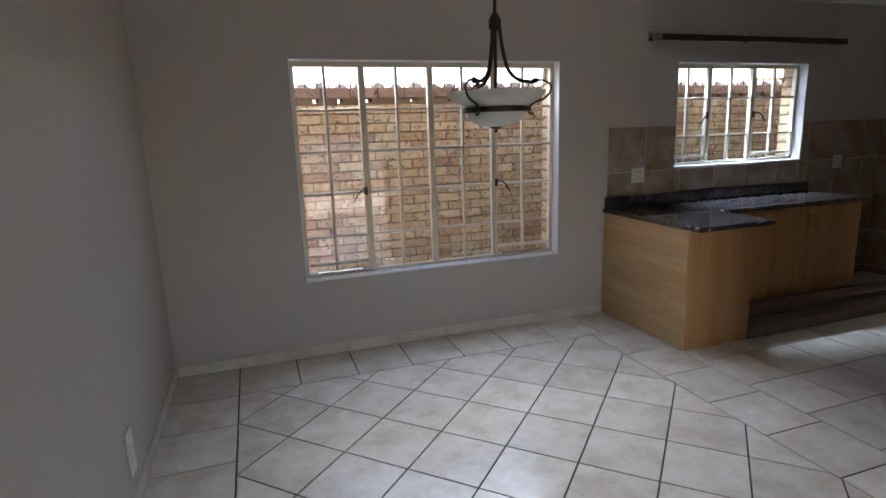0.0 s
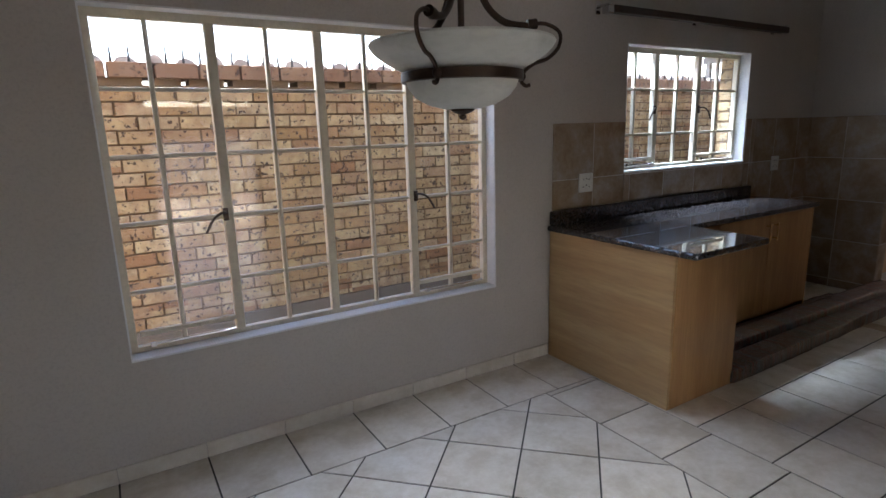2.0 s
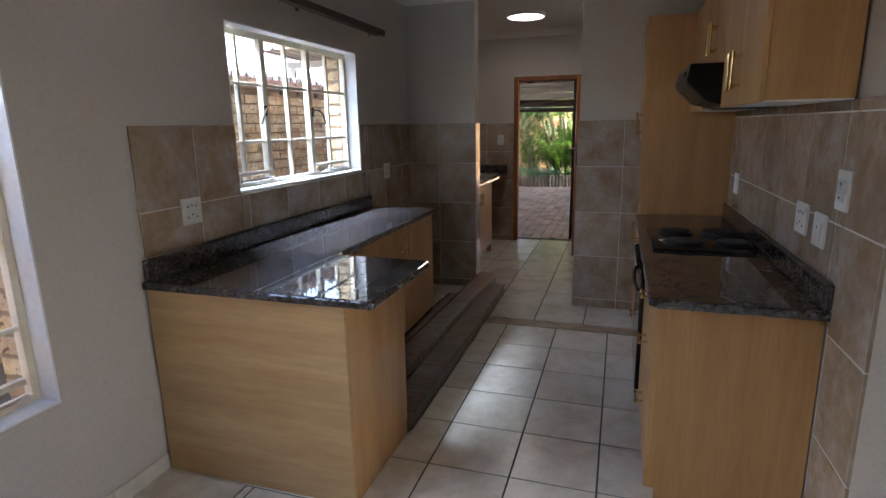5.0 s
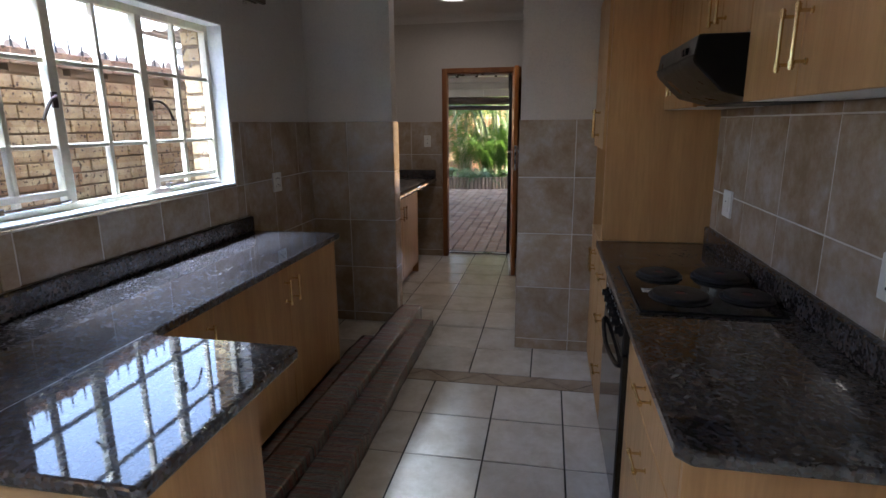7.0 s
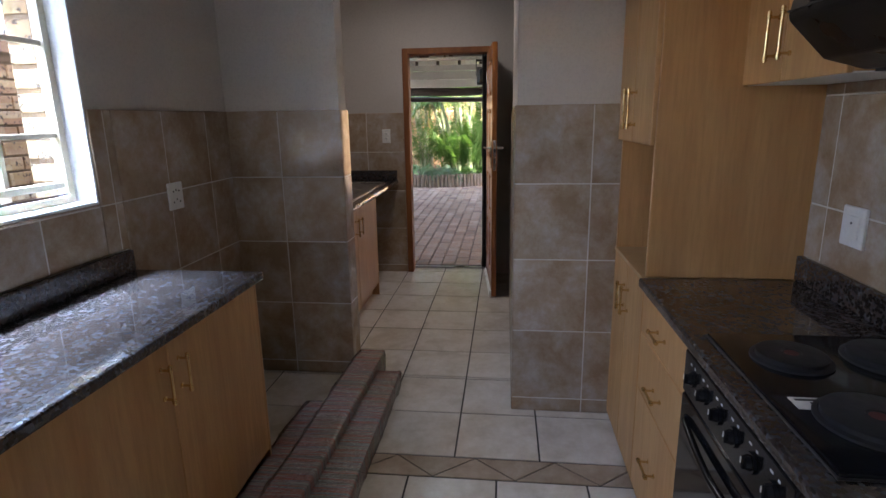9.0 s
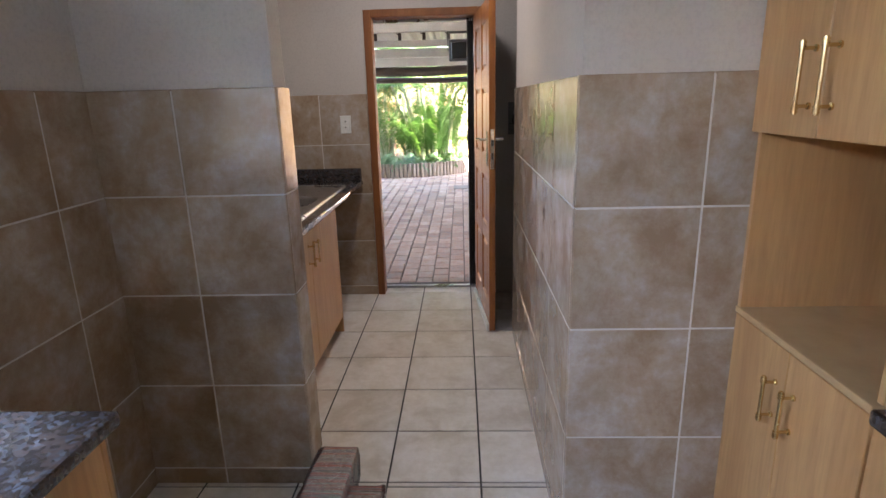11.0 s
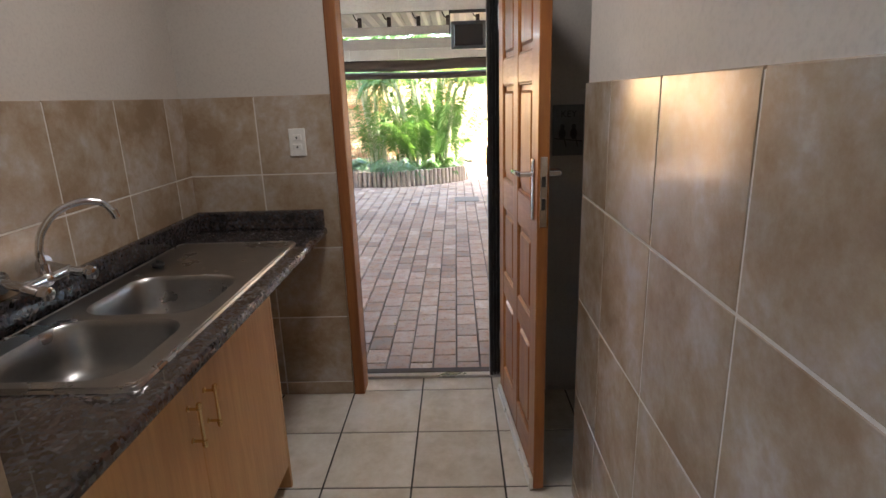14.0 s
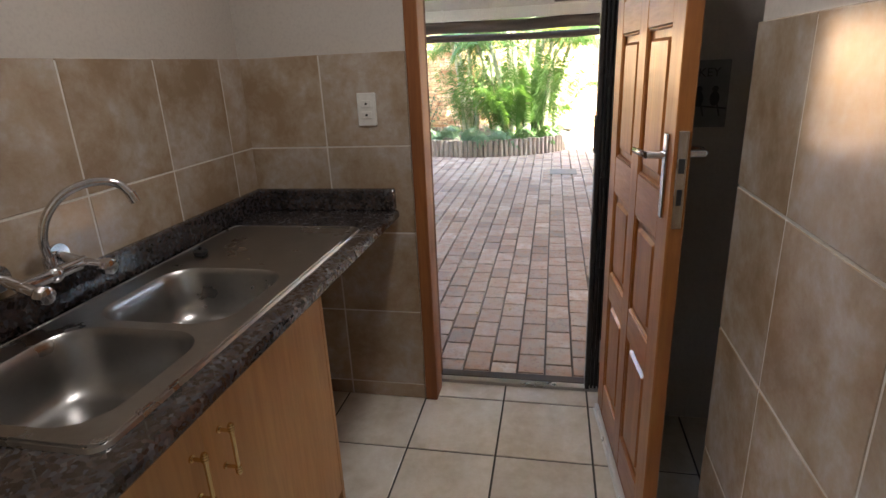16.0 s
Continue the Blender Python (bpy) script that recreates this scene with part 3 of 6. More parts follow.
def plate(name, label, c, normal, w, h, kind):
    """A socket or switch plate on a wall; normal is the axis it faces."""
    root = thing(name, c, label, "wall socket" if kind == "socket" else "light switch")
    s = Shape().box(-w / 2, w / 2, -0.011, 0, -h / 2, h / 2, 0.004)
    holes, rock = Shape(), Shape()
    if kind == "socket":
        for dx, dz in ((-0.2, 0.18), (0, 0.22), (0.2, 0.18), (-0.22, -0.22), (0.0, -0.12), (0.22, -0.22)):
            holes.rod((dx * w, -0.0125, dz * h), (dx * w, -0.006, dz * h), 0.0045, None, 10)
        rock.box(w * 0.28, w * 0.42, -0.0145, -0.008, 0.22 * h, 0.40 * h, 0.002)
    elif kind == "switch":
        for k in (-1, 1):
            rock.box(-w * 0.27, w * 0.27, -0.016, -0.008, k * h * 0.17 - h * 0.11, k * h * 0.17 + h * 0.11, 0.003)
            holes.rod((0, -0.0175, k * h * 0.17), (0, -0.010, k * h * 0.17), 0.005, None, 10)
    else:
        rock.box(-w * 0.3, w * 0.3, -0.015, -0.008, -h * 0.28, h * 0.28, 0.003)
        holes.rod((0, -0.0165, h * 0.1), (0, -0.01, h * 0.1), 0.004, None, 10)
    rz = {"-y": 0, "+y": 180, "-x": -90, "+x": 90}[normal]
    m = pose(c[0], c[1], c[2], 0, 0, rz)
    for sh, nm, mt in ((s, "cover_plate", PLASTIC), (rock, "rocker", PLASTIC), (holes, "slot", DARK_HOLE)):
        if len(sh.bm.verts):
            sh.move(m).done(nm, mt, root)
    return root


plate("wall_socket", "white double plug socket on the tiled wall", (3.088, WIN_Y - 0.009, 1.155), "-y", 0.125, 0.125, "socket")
plate("wall_socket", "white plug socket on the tiled kitchen wall", (5.40, WIN_Y - 0.009, 1.16), "-y", 0.11, 0.125, "socket")
plate("wall_socket", "white blank socket low on the plaster wall", (LEFT_X, 2.47, 0.26), "+x", 0.10, 0.20, "blank")
plate("stove_switch", "white stove isolator switch on tiles", (4.785, KIT_Y + 0.009, 1.15), "+y", 0.115, 0.125, "blank")
plate("wall_socket", "white double plug socket on tiles", (3.46, KIT_Y + 0.009, 1.15), "+y", 0.14, 0.12, "socket")
plate("wall_socket", "cream wall plate on kitchen tiles", (3.25, KIT_Y + 0.009, 1.14), "+y", 0.12, 0.12, "blank")
plate("light_switch", "white double light switch on kitchen tiles", (3.08, KIT_Y + 0.009, 1.30), "+y", 0.10, 0.13, "switch")
plate("light_switch", "white two-lever light switch on the tiled wall", (DOOR_X - 0.009, 3.44, 1.333), "-x", 0.078, 0.128, "switch")

# curtain rail over the kitchen window
root = thing("curtain_rail", (4.15, WIN_Y, 2.235), "dark double curtain rail on brackets above the window", "curtain rail")
Shape().box(3.19, 5.22, 3.735, 3.765, 2.215, 2.262, 0.006).done("front_rail", BRONZE, root)
Shape().box(3.19, 5.22, 3.79, 3.812, 2.222, 2.255, 0.005).done("rear_rail", BRONZE, root)
s = Shape()
for x in (3.165, 4.15, 5.19):
    Shape().box(x - 0.014, x + 0.014, 3.75, WIN_Y, 2.258, 2.272, 0.003).box(x - 0.02, x + 0.02, WIN_Y - 0.008, WIN_Y, 2.22, 2.30, 0.003).done("bracket", CHROME, root)
Shape().box(3.14, 3.19, 3.74, 3.80, 2.21, 2.257, 0.006).done("end_cap", CHROME, root)


# ---- kitchen ----
def handle(parent, c, length, normal, upright=True, mat=None):
    """A bar handle on two posts, with ringed ends."""
    n = Vector({"+y": (0, 1, 0), "-y": (0, -1, 0), "+x": (1, 0, 0)}[normal])
    d = Vector((0, 0, 1)) if upright else Vector((1, 0, 0))
    c = Vector(c)
    s = Shape()
    a, b = c - d * length / 2 + n * 0.032, c + d * length / 2 + n * 0.032
    s.rod(a, b, 0.0048, None, 10)
    for e, o in ((a, 1), (b, -1)):
        for k in range(3):
            s.rod(e + d * o * (0.004 + 0.006 * k), e + d * o * (0.008 + 0.006 * k), 0.0075, None, 10)
        p = e + d * o * 0.018
        s.rod(p - n * 0.032, p, 0.0042, None, 8)
        s.rod(p - n * 0.032, p - n * 0.028, 0.008, None, 10)
    s.done("handle", mat or BRASS, parent, True)


def front(parent, x0, x1, z0, z1, y, normal, name="door"):
    t = 0.017
    lo, hi = (y - t, y) if normal == "+y" else (y, y + t)
    return Shape().box(x0 + 0.0015, x1 - 0.0015, lo, hi, z0, z1, 0.002, 1).done(name, MAPLE, parent)


# peninsula
root = thing("peninsula_cabinet", (3.06, 3.38, 0), "maple laminate peninsula cabinet with plain end panels", "cabinet")
Shape().box(2.777, 2.797, 2.905, 3.848, 0.0, 0.865, 0.002, 1).done("side_panel", MAPLE_FLAT, root)
Shape().box(2.797, 3.37, 2.903, 2.923, 0.0, 0.865, 0.002, 1).done("end_panel", MAPLE, root)
Shape().box(2.797, 3.35, 2.923, 3.848, 0.08, 0.86).box(2.85, 3.30, 2.93, 3.84, 0.0, 0.08).done("body", MAPLE, root)
Shape().box(3.352, 3.37, 2.926, 3.318, 0.085, 0.855, 0.002, 1).done("inner_panel", MAPLE, root)

root = thing("base_cabinet", (4.2, 3.58, 0), "maple laminate base cabinet with brass bar handles", "cabinet")
Shape().box(3.372, 5.03, 3.34, 3.848, 0.10, 0.862).box(3.372, 5.03, 3.39, 3.84, 0.0, 0.10).done("body", MAPLE, root)
Shape().box(5.03, 5.045, 3.322, 3.848, 0.0, 0.863, 0.002, 1).done("side_panel", MAPLE, root)
for a, b, hx in ((3.40, 3.81, 3.765), (3.81, 4.435, 4.392), (4.435, 5.03, 4.482)):
    d = front(root, a, b, 0.105, 0.855, 3.322, "-y")
    handle(d, (hx, 3.322, 0.735), 0.13, "-y")

s = Shape()
outline = [(2.755, 2.792), (2.770, 2.777), (3.400, 2.777), (3.415, 2.792), (3.425, 3.262), (3.440, 3.277), (3.5, 3.29), (5.06, 3.29), (5.06, 3.851), (2.755, 3.851)]
s.prism(outline, "z", 0.865, 0.900, 0.008)
top = thing("kitchen_worktop", (3.9, 3.5, 0.865), "black-brown granite-look worktop, polished, L-shaped", "worktop")
s.done("slab", GRANITE, top)
Shape().box(2.772, 5.035, 3.823, 3.851, 0.9005, 0.992, 0.009, 3).done("upstand", GRANITE, top)
Shape().box(2.76, 3.40, 3.286, 3.2885, 0.8995, 0.9008).done("joint_strip", STEEL, top)

# wrapped packs on the floor
def wrapped_pack(name, p0, p1, w, h, label, seed):
    """A long flat pack of striped boards, sagging a little, under clear film."""
    rng = random.Random(seed)
    p0, p1 = Vector(p0), Vector(p1)
    d = (p1 - p0)
    length = d.length
    ang = math.atan2(d.y, d.x)
    m = Matrix.Translation(p0) @ Matrix.Rotation(ang, 4, "Z")
    root = thing(name, tuple(p0 + d / 2), label, "wrapped boards", "wrapped packs on the floor")
    def body(grow, bumps, n=44, k=20, creases=0.0):
        s = Shape()
        rings = []
        for i in range(n + 1):
            x = length * i / n
            end = min(1, min(i, n - i) / 2.0)
            ring = []
            for j in range(k):
                a = 2 * math.pi * (j + 0.5) / k
                cy, cz = math.cos(a), math.sin(a)
                y = (w / 2 + grow) * math.copysign(abs(cy) ** 0.16, cy) * (0.92 + 0.08 * end)
                z = h / 2 + (h / 2 + grow) * math.copysign(abs(cz) ** 0.16, cz) * (0.85 + 0.15 * end)
                z += bumps * noise.noise((x * 2.2 + seed, y * 6, 1.0)) * (1 if cz > 0 else 0)
                y += bumps * noise.noise((x * 2.6, seed, cz))
                if creases:
                    q = Vector((x * 9, y * 26, z * 26)) + Vector((seed, 0, 0))
                    f = creases * (abs(noise.noise(q)) + 0.6 * abs(noise.noise(q * 2.3)))
                    y, z = y + f * cy, z + f * cz
                ring.append(s.bm.verts.new((x, y, max(z, 0.002))))
            rings.append(ring)
        for a, b in zip(rings, rings[1:]):
            for j in range(k):
                s.bm.faces.new((a[j], a[(j + 1) % k], b[(j + 1) % k], b[j]))
        s.bm.faces.new(rings[0][::-1])
        s.bm.faces.new(rings[-1])
        return s.move(m)
    body(0.0, 0.006).done("boards", PACK, root, True)
    g = body(0.004, 0.006, 200, 36, 0.011).done("plastic_film", FILM, root, True)
    g.visible_shadow = False


def pack_mats():
    n = Nodes("striped_fabric_board")
    v = n.coords((1, 1, 1))
    w1 = n.noise(n.coords((30, 0.6, 0.6)), 1.0, 3, 0.7)
    col = n.ramp(w1, [(0.32, (0.14, 0.12, 0.12)), (0.42, (0.24, 0.17, 0.155)), (0.47, (0.36, 0.33, 0.31)), (0.53, (0.42, 0.10, 0.075)), (0.58, (0.20, 0.20, 0.22)), (0.72, (0.44, 0.38, 0.35))])
    n.base(n.mix(n.remap(n.noise(v, 70.0), 0.4, 0.7, 0, 0.5), col, (0.04, 0.03, 0.028)))
    a = n.set(0.75, 0, 0.3)
    f = film_mat("clear_plastic_film")
    return a, f


PACK, FILM = pack_mats()
wrapped_pack("wrapped_boards", (3.46, 3.155, 0), (6.03, 3.105, 0), 0.155, 0.135, "long pack of striped boards in clear plastic film", 3)
wrapped_pack("wrapped_boards", (3.50, 3.302, 0), (5.52, 3.270, 0), 0.125, 0.068, "flat pack of striped boards half under the cabinet", 5)
wrapped_pack("wrapped_boards", (3.36, 2.972, 0), (5.86, 2.985, 0), 0.165, 0.085, "low pack of striped boards in clear plastic film", 8)

# stove side
FY = 1.785
root = thing("end_drawer_cabinet", (3.49, 1.48, 0), "maple laminate drawer cabinet with brass bar handles", "cabinet")
Shape().box(3.118, 3.878, 1.243, FY - 0.018, 0.10, 0.862).box(3.13, 3.878, 1.243, FY - 0.06, 0.0, 0.10).done("body", MAPLE, root)
s = Shape().prism([(1.238, 0.0), (FY - 0.04, 0.0), (FY - 0.04, 0.10), (FY, 0.10), (FY, 0.864), (1.238, 0.864)], "x", 3.098, 3.117)
s.done("side_panel", MAPLE, root)
for z0, z1, hz in ((0.685, 0.855, 0.785), (0.455, 0.68, 0.575), (0.11, 0.45, 0.29)):
    d = front(root, 3.12, 3.878, z0, z1, FY, "+y", "drawer")
    handle(d, (3.50, FY, hz), 0.12, "+y", False)

root = thing("far_drawer_cabinet", (4.79, 1.48, 0), "maple laminate three-drawer cabinet beside the oven", "cabinet")
Shape().box(4.503, 5.07, 1.243, FY - 0.018, 0.0, 0.862).done("body", MAPLE, root)
for z0, z1, hz in ((0.685, 0.855, 0.765), (0.455, 0.68, 0.545), (0.02, 0.45, 0.26)):
    d = front(root, 4.503, 5.07, z0, z1, FY, "+y", "drawer")
    handle(d, (4.80, FY, hz), 0.12, "+y", False)

root = thing("low_cabinet", (5.36, 1.48, 0), "maple laminate low cupboard with two doors", "cabinet")
Shape().box(5.075, 5.635, 1.243, FY - 0.018, 0.0, 0.87).done("body", MAPLE, root)
Shape().box(5.075, 5.635, 1.243, FY + 0.004, 0.87, 0.888, 0.002, 1).done("top_board", MAPLE_FLAT, root)
for a, b, hx in ((5.075, 5.355, 5.315), (5.355, 5.635, 5.395)):
    d = front(root, a, b, 0.02, 0.865, FY, "+y")
    handle(d, (hx, FY, 0.72), 0.13, "+y")

root = thing("tall_cabinet", (5.36, 1.48, 0.888), "maple laminate tall unit with open niche and cupboard above", "cabinet")
Shape().box(5.055, 5.073, 1.238, FY, 0.901, 2.2, 0.002, 1).done("side_panel", MAPLE, root)
Shape().box(5.075, 5.635, 1.238, 1.288, 0.889, 1.40).done("back_panel", MAPLE, root)
Shape().box(5.612, 5.629, 1.256, FY, 0.889, 1.387).done("inner_side", MAPLE, root)
Shape().box(5.074, 5.635, 1.243, FY - 0.018, 1.40, 2.2).done("body", MAPLE, root)
for a, b, hx in ((5.056, 5.355, 5.315), (5.355, 5.635, 5.395)):
    d = front(root, a, b, 1.388, 2.2, FY + 0.018, "+y")
    handle(d, (hx, FY + 0.018, 1.52), 0.16, "+y")

top = thing("stove_worktop", (4.1, 1.5, 0.865), "black-brown granite-look worktop with upstand", "worktop")
Shape().prism([(3.06, 1.241), (5.053, 1.241), (5.053, 1.812), (3.075, 1.812), (3.045, 1.782), (3.045, 1.241)], "z", 0.865, 0.90, 0.009).done("slab", GRANITE, top)
Shape().box(3.047, 5.05, 1.241, 1.269, 0.9005, 0.995, 0.009, 3).done("upstand", GRANITE, top)


def oven():
    x0, x1 = 3.884, 4.497
    root = thing("oven", (4.19, 1.5, 0), "black built-under electric oven with knobs and bar handle", "oven")
    Shape().box(x0, x1, 1.283, FY - 0.004, 0.10, 0.862).box(x0, x1, 1.283, FY - 0.05, 0.0, 0.1).done("body", BLACK_MATT, root)
    Shape().box(x0 + 0.003, x1 - 0.003, FY - 0.004, FY + 0.022, 0.735, 0.860, 0.005).done("control_panel", BLACK_GLOSS, root)
    Shape().box(x0 + 0.003, x1 - 0.003, FY - 0.004, FY + 0.022, 0.135, 0.730, 0.006).done("door", BLACK_GLASS, root)
    s = Shape().tube(curve_points([(x0 + 0.05, FY + 0.02, 0.675), (x0 + 0.09, FY + 0.032, 0.668), (4.19, FY + 0.042, 0.652), (x1 - 0.09, FY + 0.032, 0.668), (x1 - 0.05, FY + 0.02, 0.675)], 28), 0.0095, 10)
    s.done("handle", BLACK_GLOSS, root, True)
    for i in range(6):
        x = x0 + 0.075 + i * 0.093
        k = Shape().rod((x, FY + 0.018, 0.80), (x, FY + 0.028, 0.80), 0.023, None, 20)
        k.rod((x, FY + 0.028, 0.80), (x, FY + 0.038, 0.80), 0.017, 0.014, 20).box(x - 0.004, x + 0.004, FY + 0.037, FY + 0.044, 0.786, 0.814, 0.002)
        k.done("knob", BLACK_GLOSS, root, True)
        Shape().box(x - 0.0015, x + 0.0015, FY + 0.0435, FY + 0.0455, 0.80, 0.813).box(x - 0.02, x - 0.012, FY + 0.0215, FY + 0.0228, 0.833, 0.838).box(x + 0.008, x + 0.02, FY + 0.0215, FY + 0.0228, 0.833, 0.838).done("marking", PLASTIC, root)


oven()


def hob():
    root = thing("hob", (4.18, 1.49, 0.9), "black enamel hob with four solid electric plates", "hob")
    Shape().box(3.865, 4.485, 1.295, 1.758, 0.9005, 0.912, 0.005).done("panel", BLACK_GLOSS, root, True)
    s = Shape().box(3.86, 4.49, 1.29, 1.763, 0.9003, 0.9045, 0.002, 1)
    s.done("trim", BLACK_MATT, root)
    for x, y, r in ((4.03, 1.60, 0.095), (4.32, 1.62, 0.078), (4.05, 1.37, 0.078), (4.33, 1.385, 0.095)):
        p = Shape().lathe([(r + 0.012, 0.0), (r + 0.012, 0.005), (r + 0.003, 0.009), (r + 0.003, 0.006), (r, 0.006), (r, 0.017), (r - 0.006, 0.020), (0.022, 0.019), (0.020, 0.0165), (0, 0.0165)], (x, y, 0.912), 48)
        p.done("hot_plate", CAST_IRON, root, True)
        Shape().lathe([(0.016, 0.0), (0.016, 0.0010), (0, 0.0010)], (x, y, 0.9285), 20).done("plate_spot", RED_DOT, root)


RED_DOT = mottled("dull_red_spot", (0.10, 0.012, 0.01), (0.13, 0.016, 0.012), 40, 0.5, 0, 0.0)
hob()
lab = thing("paper_label", (4.105, 1.69, 0.913), "small white printed sticker on the hob", "label")
Shape().box(4.075, 4.125, 1.655, 1.72, 0.9122, 0.9128).done("paper", PLASTIC, lab)
Shape().box(4.085, 4.105, 1.665, 1.685, 0.9129, 0.9132).box(4.110, 4.118, 1.665, 1.71, 0.9129, 0.9132).done("print_bar", DARK_HOLE, lab)


def hood():
    root = thing("cooker_hood", (4.155, 1.2, 1.58), "black visor cooker hood under the wall cupboard", "cooker hood")
    prof = [(1.243, 1.785), (1.243, 1.592), (1.48, 1.592), (1.575, 1.617), (1.66, 1.702), (1.664, 1.715), (1.652, 1.785)]
    Shape().prism(prof, "x", 3.862, 4.452, 0.006).done("shell", HOOD_BLACK, root)
    Shape().box(3.864, 4.450, 1.655, 1.667, 1.722, 1.726).done("seam", CAST_IRON, root)
    s = Shape().box(3.90, 4.41, 1.283, 1.48, 1.584, 1.591)
    s.done("filter", CAST_IRON, root)
    s = Shape()
    for x in (3.95, 3.985):
        s.box(x, x + 0.026, 1.652, 1.668, 1.735, 1.755, 0.002)
    s.done("button", BLACK_GLOSS, root)


hood()
UY = 1.515


def wall_cupboard(x0, x1, z0, z1, hz, label, split):
    root = thing("wall_cupboard", ((x0 + x1) / 2, KIT_Y, z0), label, "cupboard", "wall cupboards over the stove")
    Shape().box(x0, x1, 1.243, UY - 0.018, z0, z1, 0.001, 1).done("body", MAPLE, root)
    Shape().box(x0 + 0.001, x1 - 0.001, 1.245, UY - 0.02, z0 - 0.0045, z0 - 0.0005).done("underside", REVEAL, root)
    for a, b, hx in ((x0, split, split - 0.042), (split, x1, split + 0.042)):
        d = front(root, a, b, z0 - 0.004, z1, UY, "+y")
        handle(d, (hx, UY, hz), 0.145, "+y")


wall_cupboard(3.10, 3.856, 1.59, 2.2, 1.715, "maple wall cupboard with brass handles, two doors", 3.49)
wall_cupboard(3.858, 4.456, 1.795, 2.2, 1.92, "short maple wall cupboard above the hood", 4.157)
wall_cupboard(4.458, 5.053, 1.59, 2.2, 1.715, "maple wall cupboard beside the tall unit", 4.785)


# ---- scullery ----
root = thing("sink_cabinet", (6.8, 3.7, 0), "maple laminate sink cupboard with brass bar handles", "cabinet")
Shape().box(6.125, 7.50, 3.417, 3.97, 0.10, 0.735).box(6.125, 7.50, 3.417, 3.437, 0.735, 0.88).box(6.125, 7.50, 3.46, 3.97, 0.0, 0.10).done("body", MAPLE, root)
Shape().box(7.50, 7.517, 3.399, 3.97, 0.0, 0.735).box(7.50, 7.517, 3.399, 3.50, 0.735, 0.881).done("side_panel", MAPLE, root)
for a, b, hx in ((6.125, 6.43, 6.39), (6.43, 6.89, 6.845), (6.89, 7.50, 6.94)):
    d = front(root, a, b, 0.105, 0.875, 3.399, "-y")
    handle(d, (hx, 3.399, 0.72), 0.13, "-y")

top = thing("sink_worktop", (7.2, 3.7, 0.882), "black-brown granite-look worktop round the sink", "worktop")
SX0, SX1, SY0, SY1 = 6.665, 7.935, 3.405, 3.925
s = Shape()
s.prism([(SY0 + 0.0208, 0.882), (SY0 + 0.0208, 0.9198), (3.352, 0.9198), (3.344, 0.9175), (3.339, 0.911), (3.338, 0.904), (3.338, 0.890), (3.342, 0.884), (3.348, 0.882)], "x", 6.125, 8.228).box(6.125, 8.228, SY1 - 0.02, 3.972, 0.882, 0.9198)
s.box(6.125, SX0 + 0.02, SY0 + 0.021, SY1 - 0.021, 0.8822, 0.9198).box(SX1 - 0.02, 8.228, SY0 + 0.021, SY1 - 0.021, 0.8822, 0.9198)
s.done("slab", GRANITE, top)
Shape().box(6.125, 8.20, 3.944, 3.971, 0.9203, 1.012, 0.009, 3).done("upstand", GRANITE, top)
Shape().box(8.20, 8.229, 3.345, 3.971, 0.9203, 1.012, 0.009, 3).done("end_upstand", GRANITE, top)


def rounded(x0, x1, y0, y1, r, n=6):
    pts = []
    for cx, cy, a0 in ((x1 - r, y1 - r, 0), (x0 + r, y1 - r, 90), (x0 + r, y0 + r, 180), (x1 - r, y0 + r, 270)):
        for k in range(n + 1):
            a = radians(a0 + 90 * k / n)
            pts.append((cx + r * math.cos(a), cy + r * math.sin(a)))
    return pts


